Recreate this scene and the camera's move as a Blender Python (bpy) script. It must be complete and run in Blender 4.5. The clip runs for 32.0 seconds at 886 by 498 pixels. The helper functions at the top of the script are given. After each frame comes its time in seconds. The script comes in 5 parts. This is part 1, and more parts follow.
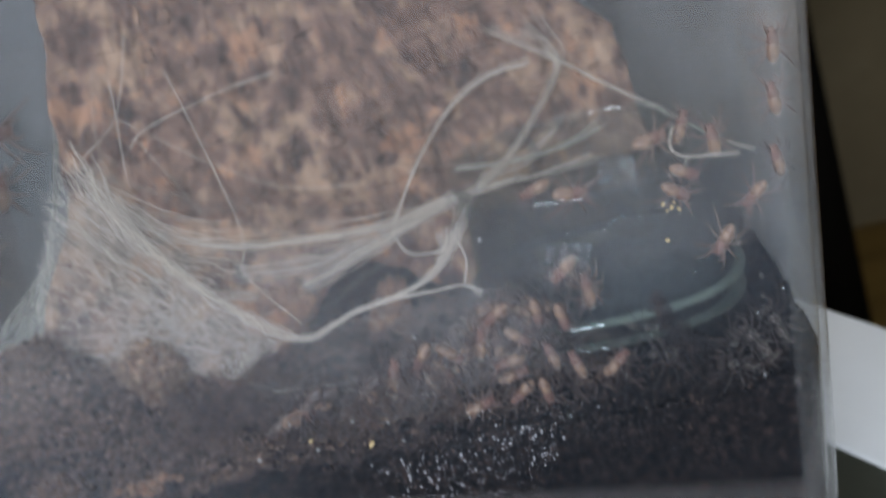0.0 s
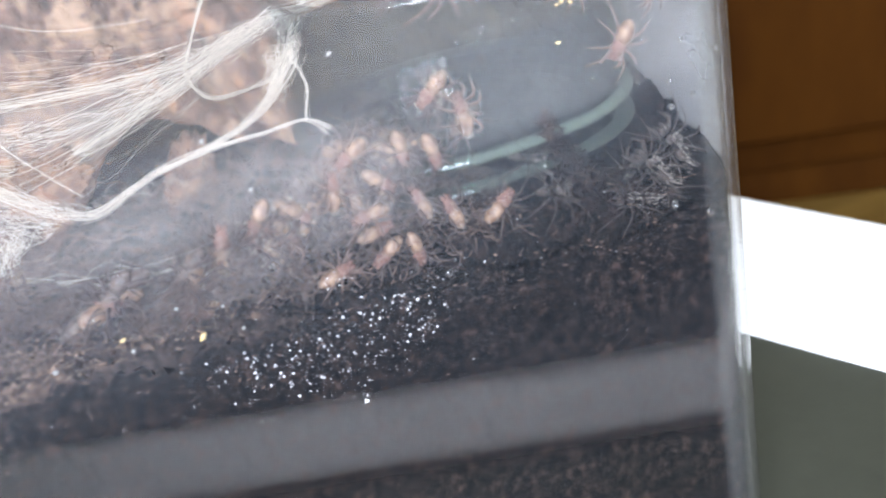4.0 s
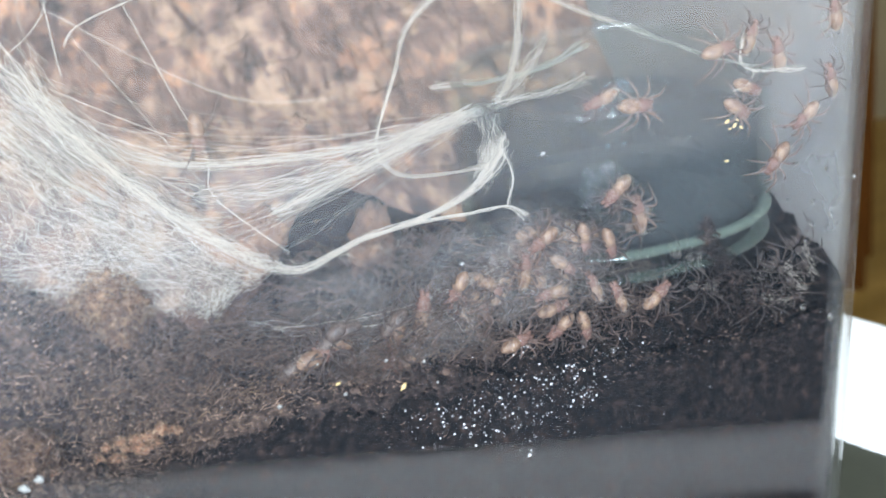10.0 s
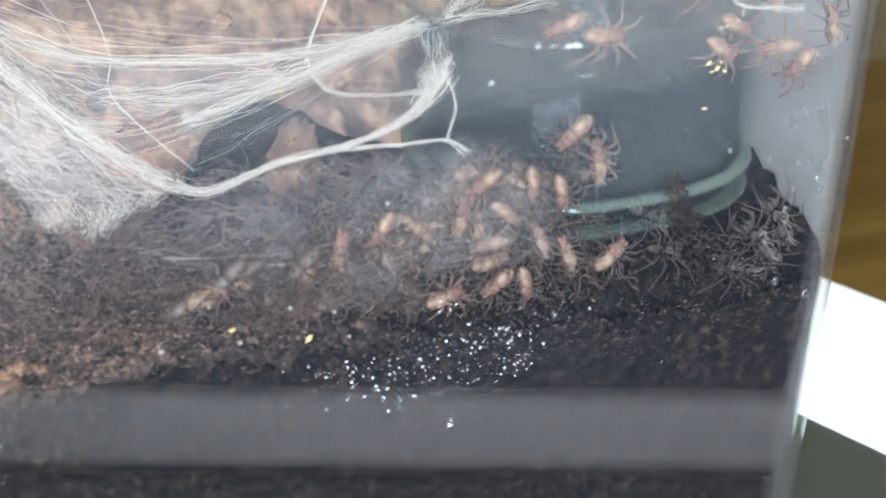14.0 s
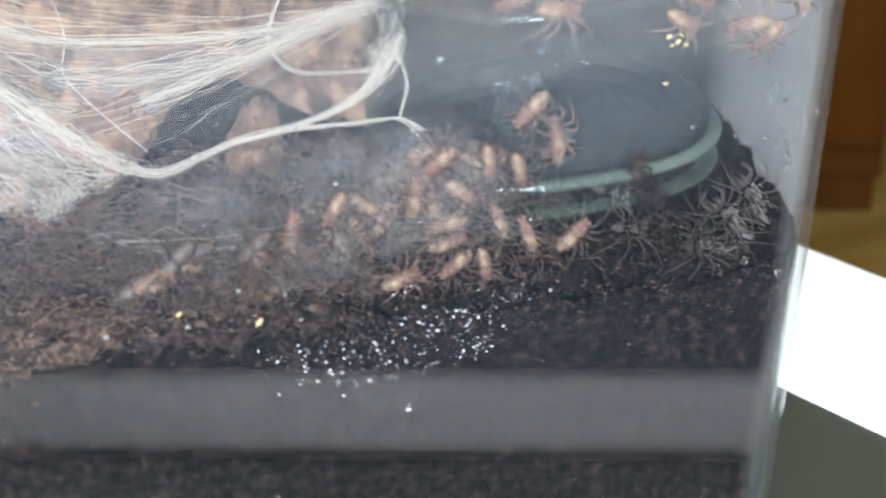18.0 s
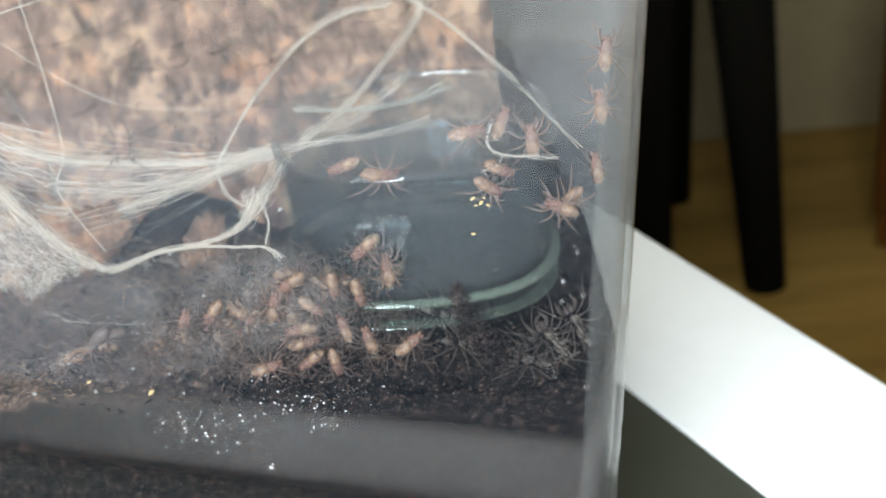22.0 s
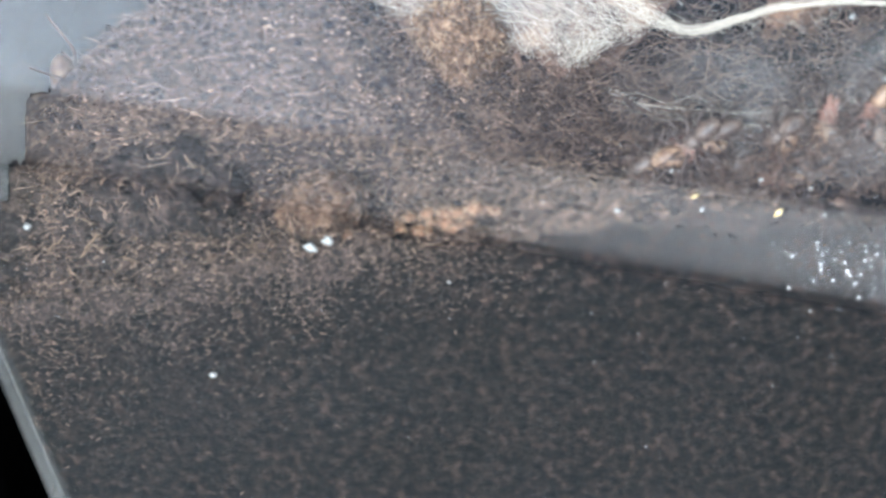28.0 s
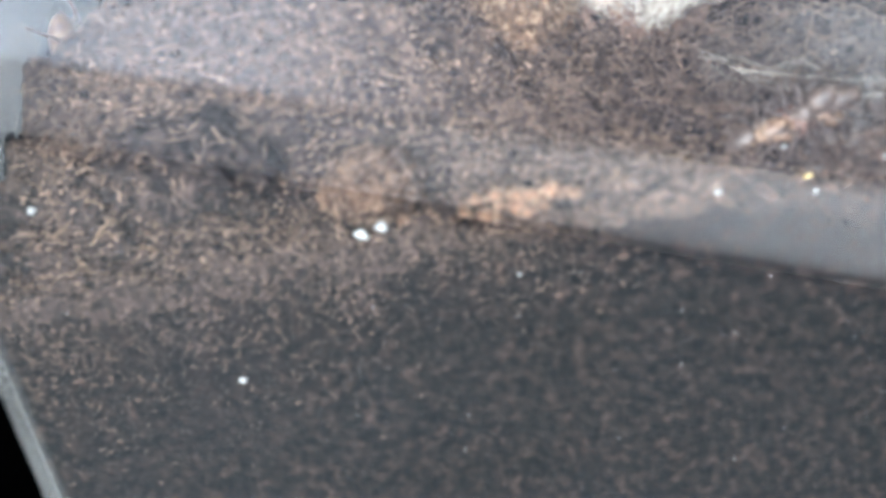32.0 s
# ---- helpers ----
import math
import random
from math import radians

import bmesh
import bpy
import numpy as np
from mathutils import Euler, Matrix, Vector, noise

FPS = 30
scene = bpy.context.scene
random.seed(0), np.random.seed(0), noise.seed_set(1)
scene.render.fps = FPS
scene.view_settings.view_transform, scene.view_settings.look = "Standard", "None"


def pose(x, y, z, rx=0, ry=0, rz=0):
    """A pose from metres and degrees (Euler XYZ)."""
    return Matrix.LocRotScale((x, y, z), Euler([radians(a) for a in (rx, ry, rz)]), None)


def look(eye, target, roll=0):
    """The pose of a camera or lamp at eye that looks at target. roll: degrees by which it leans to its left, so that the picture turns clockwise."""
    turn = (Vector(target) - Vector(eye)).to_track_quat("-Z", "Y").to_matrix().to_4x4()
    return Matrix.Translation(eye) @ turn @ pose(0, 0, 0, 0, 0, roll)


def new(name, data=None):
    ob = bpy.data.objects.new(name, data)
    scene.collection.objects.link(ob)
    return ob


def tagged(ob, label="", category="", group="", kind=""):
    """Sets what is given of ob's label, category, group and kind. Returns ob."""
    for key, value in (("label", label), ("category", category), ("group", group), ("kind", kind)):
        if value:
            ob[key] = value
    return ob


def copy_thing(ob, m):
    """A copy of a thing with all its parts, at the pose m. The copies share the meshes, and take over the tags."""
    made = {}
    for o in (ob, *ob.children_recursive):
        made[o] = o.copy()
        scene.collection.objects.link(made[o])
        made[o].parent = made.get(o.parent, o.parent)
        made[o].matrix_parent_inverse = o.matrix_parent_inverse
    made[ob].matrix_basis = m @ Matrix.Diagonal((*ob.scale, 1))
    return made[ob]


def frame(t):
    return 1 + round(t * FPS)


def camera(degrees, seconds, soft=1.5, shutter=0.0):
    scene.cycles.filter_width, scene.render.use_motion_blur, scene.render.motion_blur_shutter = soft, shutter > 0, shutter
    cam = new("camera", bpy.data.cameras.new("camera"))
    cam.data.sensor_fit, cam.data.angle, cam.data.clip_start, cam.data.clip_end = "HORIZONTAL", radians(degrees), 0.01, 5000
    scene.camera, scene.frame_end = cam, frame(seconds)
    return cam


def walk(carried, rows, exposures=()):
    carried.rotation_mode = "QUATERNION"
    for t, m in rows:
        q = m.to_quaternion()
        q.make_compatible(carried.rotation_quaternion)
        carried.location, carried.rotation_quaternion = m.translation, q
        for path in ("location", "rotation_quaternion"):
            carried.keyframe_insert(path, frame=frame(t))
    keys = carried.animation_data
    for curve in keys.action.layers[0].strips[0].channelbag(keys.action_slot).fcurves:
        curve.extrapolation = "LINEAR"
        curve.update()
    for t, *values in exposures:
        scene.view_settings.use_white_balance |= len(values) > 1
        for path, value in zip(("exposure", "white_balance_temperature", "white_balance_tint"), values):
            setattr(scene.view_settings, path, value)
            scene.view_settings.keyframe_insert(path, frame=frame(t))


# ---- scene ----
cam = camera(33.25, 32.0, soft=1.9, shutter=0.35)
cam.data.dof.use_dof = True
cam.data.dof.focus_distance = 0.258
cam.data.dof.aperture_fstop = 28.0
PATH = [
    (0, (0.12059, -0.25320, 0.21364), (0.13242, -0.01821, 0.12915), -12.746),
    (0.5, (0.11969, -0.25621, 0.20204), (0.13510, -0.02508, 0.10801), -11.890),
    (1, (0.11995, -0.25270, 0.20360), (0.13454, -0.02264, 0.10684), -13.077),
    (1.5, (0.11769, -0.25243, 0.20242), (0.13364, -0.02158, 0.10779), -13.141),
    (2, (0.11242, -0.24939, 0.19758), (0.12996, -0.01893, 0.10230), -13.359),
    (2.5, (0.10471, -0.22916, 0.19296), (0.13445, -0.00228, 0.09224), -13.139),
    (4.5, (0.09309, -0.19372, 0.18033), (0.15745, 0.02463, 0.07699), -12.995),
    (5, (0.08932, -0.19845, 0.18642), (0.15360, 0.02241, 0.08850), -13.296),
    (5.5, (0.08284, -0.19808, 0.18777), (0.14670, 0.02314, 0.09038), -13.038),
    (6, (0.07732, -0.19866, 0.18804), (0.14137, 0.02278, 0.09128), -13.197),
    (6.5, (0.06579, -0.19954, 0.19411), (0.13163, 0.02139, 0.09740), -13.040),
    (7, (0.05788, -0.19926, 0.19953), (0.13118, 0.01872, 0.10150), -12.770),
    (7.5, (0.05079, -0.19711, 0.20059), (0.12993, 0.01846, 0.10176), -12.517),
    (8, (0.04562, -0.19782, 0.19872), (0.12604, 0.01723, 0.09980), -12.153),
    (8.5, (0.04517, -0.20200, 0.20052), (0.12544, 0.01322, 0.10185), -12.041),
    (9, (0.04490, -0.20489, 0.20355), (0.12453, 0.01045, 0.10461), -12.000),
    (9.5, (0.04900, -0.20582, 0.20654), (0.12819, 0.00974, 0.10773), -11.108),
    (10, (0.04866, -0.20798, 0.20348), (0.12404, 0.00964, 0.10622), -6.087),
    (10.5, (0.05030, -0.20204, 0.19902), (0.12338, 0.01457, 0.09781), -2.489),
    (11, (0.05244, -0.18920, 0.19492), (0.12568, 0.02406, 0.08696), -0.759),
    (11.5, (0.05997, -0.17740, 0.19142), (0.13680, 0.03275, 0.07992), 0.049),
    (12, (0.06318, -0.17571, 0.19056), (0.14112, 0.03270, 0.07659), -0.093),
    (12.5, (0.06615, -0.17451, 0.19146), (0.14507, 0.03377, 0.07791), -0.154),
    (13, (0.06660, -0.17481, 0.19104), (0.14477, 0.03418, 0.07828), -0.355),
    (13.5, (0.06677, -0.17631, 0.19149), (0.14427, 0.03291, 0.07869), -0.478),
    (14, (0.06645, -0.17894, 0.19406), (0.14330, 0.03094, 0.08207), -0.900),
    (14.5, (0.06800, -0.18077, 0.19574), (0.14397, 0.02915, 0.08322), -1.140),
    (16.5, (0.07372, -0.17715, 0.19481), (0.15030, 0.03179, 0.08087), -0.958),
    (17, (0.07542, -0.17418, 0.19589), (0.15110, 0.03343, 0.07896), -1.124),
    (17.5, (0.07096, -0.17156, 0.19366), (0.14371, 0.03769, 0.07779), -1.347),
    (18, (0.08021, -0.17911, 0.19177), (0.14946, 0.03181, 0.07681), -2.177),
    (18.5, (0.08709, -0.18660, 0.18760), (0.15274, 0.02646, 0.07448), -2.232),
    (19, (0.08543, -0.18770, 0.18712), (0.15015, 0.02597, 0.07460), -1.955),
    (19.5, (0.08614, -0.18406, 0.18809), (0.15002, 0.02966, 0.07519), -1.915),
    (20, (0.08932, -0.19096, 0.19726), (0.14837, 0.02450, 0.08506), -2.253),
    (20.5, (0.10850, -0.21127, 0.20731), (0.15440, 0.00718, 0.09473), -2.991),
    (21, (0.13046, -0.22577, 0.21942), (0.15867, -0.00388, 0.10775), -3.562),
    (21.5, (0.14545, -0.23670, 0.22507), (0.16437, -0.01372, 0.11361), -3.939),
    (22, (0.15199, -0.24085, 0.23280), (0.16758, -0.01795, 0.12068), -4.177),
    (22.5, (0.15248, -0.24676, 0.23410), (0.16679, -0.02415, 0.12124), -4.171),
    (23, (0.13365, -0.24790, 0.23004), (0.14829, -0.02562, 0.11656), -3.784),
    (23.5, (0.11695, -0.24864, 0.22981), (0.13286, -0.02603, 0.11715), -3.140),
    (24, (0.10021, -0.24877, 0.22833), (0.12431, -0.02469, 0.12013), -2.305),
    (24.5, (0.07391, -0.24333, 0.22486), (0.10393, -0.01708, 0.12284), -1.905),
    (25, (0.04104, -0.23680, 0.23023), (0.07419, -0.00978, 0.13093), -1.803),
    (25.5, (0.02762, -0.23353, 0.22767), (0.06358, -0.00602, 0.13048), -1.132),
    (26, (0.02961, -0.22133, 0.21327), (0.06638, 0.00292, 0.10906), -1.112),
    (26.5, (0.04859, -0.18632, 0.19445), (0.07630, 0.02893, 0.07035), -1.867),
    (28.5, (0.08101, -0.15248, 0.20730), (0.05973, 0.04507, 0.05556), -7.755),
    (29, (0.07459, -0.14536, 0.20843), (0.05357, 0.04939, 0.05310), -7.752),
    (29.5, (0.06954, -0.14542, 0.21152), (0.05235, 0.04770, 0.05370), -7.470),
    (30, (0.06056, -0.15999, 0.21369), (0.05056, 0.03919, 0.06294), -5.459),
    (30.5, (0.06247, -0.16537, 0.21861), (0.05089, 0.03195, 0.06554), -5.931),
    (31, (0.06691, -0.13357, 0.19072), (0.06029, 0.06854, 0.04373), -4.937),
    (31.5, (0.06484, -0.12881, 0.18783), (0.05736, 0.07288, 0.04029), -4.681),
    (32, (0.06626, -0.13549, 0.19053), (0.05549, 0.06208, 0.03772), -6.204),
]
walk(cam, [(t, look(eye, target, roll)) for t, eye, target, roll in PATH],
     exposures=[(0.0, -0.48, 6500, 14), (1.0, 0.2, 6500, 18), (2.0, 0.6, 6500, 19), (2.5, 0.7, 6500, 18), (4.5, 0.87, 6550, 16), (5.0, 0.87, 6550, 16), (6.0, 0.82, 6550, 15), (9.0, 0.72, 6450, 9), (12.0, 0.72, 6450, 10), (19.0, 0.68, 6650, 10),
                (21.0, 0.55, 7000, 8), (23.0, 0.55, 7000, 8), (25.5, 0.4, 6750, 9), (26.5, 0.4, 6650, 10), (28.5, 1.33, 6450, 9), (30.5, 1.33, 6450, 9), (31.0, 1.3, 6450, 9), (32.0, 1.5, 6500, 10)])

# ---- light: assumed door opening behind the camera; sun outside it and just inside ----
world = bpy.data.worlds.new("sky")
scene.world = world
world.use_nodes = True
wn = world.node_tree
sky = wn.nodes.new("ShaderNodeTexSky")
sky.sky_type = "NISHITA"
sky.sun_disc = False
sky.sun_elevation, sky.sun_rotation = radians(80), radians(195)
wn.links.new(sky.outputs[0], wn.nodes["Background"].inputs[0])
wn.nodes["Background"].inputs[1].default_value = 0.12


def area_lamp(name, eye, target, sx, sy, watts, colour):
    data = bpy.data.lights.new(name, "AREA")
    data.shape, data.size, data.size_y, data.energy, data.color = "RECTANGLE", sx, sy, watts, colour
    ob = new(name, data)
    ob.matrix_world = look(eye, target)
    return ob


# area lamp in the assumed opening stands in for unseen daylight
area_lamp("assumed_daylight", (-0.55, -1.60, 0.95), (-0.45, 0.0, 0.75), 1.3, 1.2, 100, (0.785, 0.90, 1.0))
# sun added to brighten the outer ground and rug that mirror as haze
sun_data = bpy.data.lights.new("sun", "SUN")
sun_data.energy, sun_data.angle, sun_data.color = 5.0, radians(3.0), (1.0, 0.96, 0.90)
sun = new("sun", sun_data)
sun.matrix_world = look((-0.045 * 9, -0.168 * 9, 0.985 * 9), (0, 0, 0))
# ---- materials ----


def mat(name):
    m = bpy.data.materials.new(name)
    m.use_nodes = True
    nt = m.node_tree
    return m, nt, nt.nodes["Principled BSDF"]


def node(nt, kind, **values):
    n = nt.nodes.new(kind)
    for key, value in values.items():
        n.inputs[key].default_value = value
    return n


def grained(name, colours, scale=60.0, rough=0.8, bump=0.3, bump_scale=None, metal=0.0, detail=8.0, stretch=(1, 1, 1), spec=0.5, coat=0.0):
    """A surface whose colour runs over a ramp by two scales of noise, with relief."""
    m, nt, b = mat(name)
    tc = nt.nodes.new("ShaderNodeTexCoord")
    mp = nt.nodes.new("ShaderNodeMapping")
    mp.inputs["Scale"].default_value = stretch
    nt.links.new(tc.outputs["Object"], mp.inputs[0])
    n1 = node(nt, "ShaderNodeTexNoise", Scale=scale, Detail=detail, Roughness=0.65)
    n2 = node(nt, "ShaderNodeTexNoise", Scale=scale * 7.3, Detail=4.0, Roughness=0.6)
    for n in (n1, n2):
        nt.links.new(mp.outputs[0], n.inputs["Vector"])
    mix = nt.nodes.new("ShaderNodeMath")
    mix.operation = "MULTIPLY_ADD"
    mix.inputs[1].default_value = 0.35
    sub = nt.nodes.new("ShaderNodeMath")
    sub.operation = "MULTIPLY_ADD"
    sub.inputs[1].default_value, sub.inputs[2].default_value = 1.0, -0.175
    nt.links.new(n2.outputs["Fac"], mix.inputs[0])
    nt.links.new(n1.outputs["Fac"], mix.inputs[2])
    nt.links.new(mix.outputs[0], sub.inputs[0])
    ramp = nt.nodes.new("ShaderNodeValToRGB")
    el = ramp.color_ramp.elements
    while len(el) < len(colours):
        el.new(0.5)
    for i, c in enumerate(colours):
        el[i].position = 0.3 + 0.4 * i / max(1, len(colours) - 1)
        el[i].color = (*c, 1)
    nt.links.new(sub.outputs[0], ramp.inputs[0])
    nt.links.new(ramp.outputs[0], b.inputs["Base Color"])
    b.inputs["Roughness"].default_value, b.inputs["Metallic"].default_value = rough, metal
    b.inputs["Coat Weight"].default_value, b.inputs["Specular IOR Level"].default_value = coat, spec
    if bump:
        bp = nt.nodes.new("ShaderNodeBump")
        bp.inputs["Strength"].default_value, bp.inputs["Distance"].default_value = bump, 0.25 / (bump_scale or scale)
        nt.links.new(sub.outputs[0], bp.inputs["Height"])
        nt.links.new(bp.outputs[0], b.inputs["Normal"])
    return m


def clear_plastic(name, haze, tint, rough, haze_vary=0.5, shine=0.04, milky=(0.86, 0.87, 0.88)):
    """Thin clear plastic: passes light, mirrors by its gloss, and is faintly milky."""
    m, nt, b = mat(name)
    nt.nodes.remove(b)
    out = nt.nodes["Material Output"]
    clear = nt.nodes.new("ShaderNodeBsdfTransparent")
    clear.inputs[0].default_value = (*tint, 1)
    milk = nt.nodes.new("ShaderNodeBsdfDiffuse")
    milk.inputs[0].default_value = (*milky, 1)
    gloss = nt.nodes.new("ShaderNodeBsdfGlossy")
    gloss.inputs["Roughness"].default_value = rough
    face = node(nt, "ShaderNodeLayerWeight", Blend=0.5)
    power, fres = nt.nodes.new("ShaderNodeMath"), nt.nodes.new("ShaderNodeMath")
    power.operation, fres.operation = "POWER", "MULTIPLY_ADD"
    power.inputs[1].default_value, fres.inputs[1].default_value, fres.inputs[2].default_value = 5.0, 24 * shine, shine
    nt.links.new(face.outputs["Facing"], power.inputs[0])
    nt.links.new(power.outputs[0], fres.inputs[0])
    tc = nt.nodes.new("ShaderNodeTexCoord")
    n1 = node(nt, "ShaderNodeTexNoise", Scale=22.0, Detail=6.0, Roughness=0.6)
    nt.links.new(tc.outputs["Object"], n1.inputs["Vector"])
    amount = nt.nodes.new("ShaderNodeMapRange")
    amount.inputs[1].default_value, amount.inputs[2].default_value = 0.25, 0.75
    amount.inputs[3].default_value, amount.inputs[4].default_value = haze * (1 - haze_vary), haze * (1 + haze_vary)
    nt.links.new(n1.outputs["Fac"], amount.inputs[0])
    a, c = nt.nodes.new("ShaderNodeMixShader"), nt.nodes.new("ShaderNodeMixShader")
    nt.links.new(amount.outputs[0], a.inputs[0])
    through_milk = nt.nodes.new("ShaderNodeBsdfTranslucent")
    through_milk.inputs[0].default_value = (*milky, 1)
    both = nt.nodes.new("ShaderNodeMixShader")
    both.inputs[0].default_value = 0.4
    nt.links.new(milk.outputs[0], both.inputs[1])
    nt.links.new(through_milk.outputs[0], both.inputs[2])
    nt.links.new(clear.outputs[0], a.inputs[1])
    nt.links.new(both.outputs[0], a.inputs[2])
    nt.links.new(fres.outputs[0], c.inputs[0])
    nt.links.new(a.outputs[0], c.inputs[1])
    nt.links.new(gloss.outputs[0], c.inputs[2])
    nt.links.new(c.outputs[0], out.inputs[0])
    return m


def glassy(name, colour, ior=1.46, rough=0.0):
    m, nt, b = mat(name)
    b.inputs["Base Color"].default_value = (*colour, 1)
    b.inputs["Transmission Weight"].default_value, b.inputs["IOR"].default_value, b.inputs["Roughness"].default_value = 1.0, ior, rough
    return m


def silk(name, cover, colour=(0.88, 0.85, 0.84), holes=0.0, weave=260.0):
    """Silk: bright scattering threads with air between them."""
    m, nt, b = mat(name)
    nt.nodes.remove(b)
    out = nt.nodes["Material Output"]
    clear, dif, tra = (nt.nodes.new("ShaderNodeBsdf" + k) for k in ("Transparent", "Diffuse", "Translucent"))
    dif.inputs[0].default_value = tra.inputs[0].default_value = (*colour, 1)
    both, mix = nt.nodes.new("ShaderNodeMixShader"), nt.nodes.new("ShaderNodeMixShader")
    both.inputs[0].default_value = 0.4
    nt.links.new(dif.outputs[0], both.inputs[1])
    nt.links.new(tra.outputs[0], both.inputs[2])
    mix.inputs[0].default_value = cover
    nt.links.new(clear.outputs[0], mix.inputs[1])
    nt.links.new(both.outputs[0], mix.inputs[2])
    if holes:
        tc = nt.nodes.new("ShaderNodeTexCoord")
        n1 = node(nt, "ShaderNodeTexNoise", Scale=weave, Detail=5.0, Roughness=0.7)
        mr = nt.nodes.new("ShaderNodeMapRange")
        mr.inputs[1].default_value, mr.inputs[2].default_value = 0.3, 0.75
        mr.inputs[3].default_value, mr.inputs[4].default_value = max(0.0, cover - holes), cover + holes
        nt.links.new(tc.outputs["Object"], n1.inputs["Vector"])
        nt.links.new(n1.outputs["Fac"], mr.inputs[0])
        thin = nt.nodes.new("ShaderNodeAttribute")
        thin.attribute_name = "spun"
        spun = nt.nodes.new("ShaderNodeMath")
        spun.operation = "MULTIPLY"
        nt.links.new(mr.outputs[0], spun.inputs[0])
        nt.links.new(thin.outputs["Fac"], spun.inputs[1])
        nt.links.new(spun.outputs[0], mix.inputs[0])
    nt.links.new(mix.outputs[0], out.inputs[0])
    return m


def island(m, *stops):
    """Lets the pieces of one mesh differ: multiplies their colour by a random amount."""
    nt = m.node_tree
    b = nt.nodes["Principled BSDF"]
    g = nt.nodes.new("ShaderNodeNewGeometry")
    ramp = nt.nodes.new("ShaderNodeValToRGB")
    el = ramp.color_ramp.elements
    while len(el) < len(stops):
        el.new(0.5)
    for i, c in enumerate(stops):
        el[i].position = i / (len(stops) - 1)
        el[i].color = (*c, 1)
    nt.links.new(g.outputs["Random Per Island"], ramp.inputs[0])
    nt.links.new(ramp.outputs[0], b.inputs["Base Color"])
    return m


def bark_skin(name):
    """Cork bark: rosy brown, with tan and orange patches where the outer skin has flaked, and dark cracks."""
    m, nt, b = mat(name)
    tc = nt.nodes.new("ShaderNodeTexCoord")

    def cloud(scale, detail, stretch, shift):
        mp = nt.nodes.new("ShaderNodeMapping")
        mp.inputs["Scale"].default_value, mp.inputs["Location"].default_value = stretch, (shift, shift * 0.7, 0)
        nt.links.new(tc.outputs["Object"], mp.inputs[0])
        n = node(nt, "ShaderNodeTexNoise", Scale=scale, Detail=detail, Roughness=0.7)
        nt.links.new(mp.outputs[0], n.inputs["Vector"])
        return n.outputs["Fac"]

    def ramp(fac, *stops):
        r = nt.nodes.new("ShaderNodeValToRGB")
        el = r.color_ramp.elements
        while len(el) < len(stops):
            el.new(0.5)
        for e, (at, c) in zip(el, stops):
            e.position, e.color = at, (*c, 1)
        nt.links.new(fac, r.inputs[0])
        return r.outputs[0]

    def over(fac, low, high):
        mx = nt.nodes.new("ShaderNodeMix")
        mx.data_type = "RGBA"
        nt.links.new(fac, mx.inputs[0])
        nt.links.new(low, mx.inputs[6])
        nt.links.new(high, mx.inputs[7])
        return mx.outputs[2]

    fine = cloud(420, 6, (1, 1, 0.7), 0.0)
    def broken(fac, grain, amount):
        k = nt.nodes.new("ShaderNodeMath")
        k.operation = "MULTIPLY_ADD"
        k.inputs[1].default_value = amount
        nt.links.new(grain, k.inputs[0])
        nt.links.new(fac, k.inputs[2])
        return k.outputs[0]

    grit = cloud(170, 9, (1, 1, 0.6), 2.2)
    ground = ramp(grit, (0.33, (0.045, 0.029, 0.026)), (0.45, (0.10, 0.060, 0.047)), (0.56, (0.165, 0.100, 0.076)), (0.70, (0.28, 0.18, 0.13)))
    tan = ramp(grit, (0.35, (0.15, 0.088, 0.058)), (0.65, (0.31, 0.205, 0.14)))
    orange = ramp(grit, (0.35, (0.14, 0.068, 0.043)), (0.65, (0.34, 0.185, 0.115)))
    black = ramp(grit, (0.35, (0.026, 0.019, 0.019)), (0.65, (0.09, 0.058, 0.05)))
    white, none = (1, 1, 1), (0, 0, 0)
    skin = over(ramp(broken(cloud(52, 10, (1, 1, 0.6), 1.7), grit, 0.55), (0.78, none), (0.90, white)), ground, tan)
    skin = over(ramp(broken(cloud(64, 8, (1, 1, 0.7), 3.1), grit, 0.5), (0.82, none), (0.90, white)), skin, orange)
    skin = over(ramp(broken(cloud(58, 10, (1.3, 1, 0.45), 5.2), grit, 0.5), (0.58, white), (0.70, none)), skin, black)
    nt.links.new(skin, b.inputs["Base Color"])
    b.inputs["Roughness"].default_value, b.inputs["Specular IOR Level"].default_value = 0.9, 0.12
    bp = nt.nodes.new("ShaderNodeBump")
    bp.inputs["Strength"].default_value, bp.inputs["Distance"].default_value = 0.7, 0.0012
    nt.links.new(fine, bp.inputs["Height"])
    nt.links.new(bp.outputs[0], b.inputs["Normal"])
    return m


M_SOIL = grained("damp_coir", [(0.0065, 0.0053, 0.0053), (0.016, 0.012, 0.0115), (0.038, 0.027, 0.024), (0.11, 0.072, 0.057)], scale=520, rough=0.9, bump=0.9, spec=0.05)
M_BROWNSOIL = grained("pale_brown_coir", [(0.012, 0.009, 0.008), (0.034, 0.0235, 0.0195), (0.080, 0.053, 0.041), (0.20, 0.13, 0.093)], scale=900, rough=0.9, bump=0.9, spec=0.05)
M_BLACKSOIL = grained("black_packed_coir", [(0.0018, 0.0018, 0.0022), (0.004, 0.0038, 0.0042), (0.013, 0.0092, 0.0082), (0.046, 0.028, 0.022)], scale=560, rough=0.85, bump=0.6, spec=0.05)
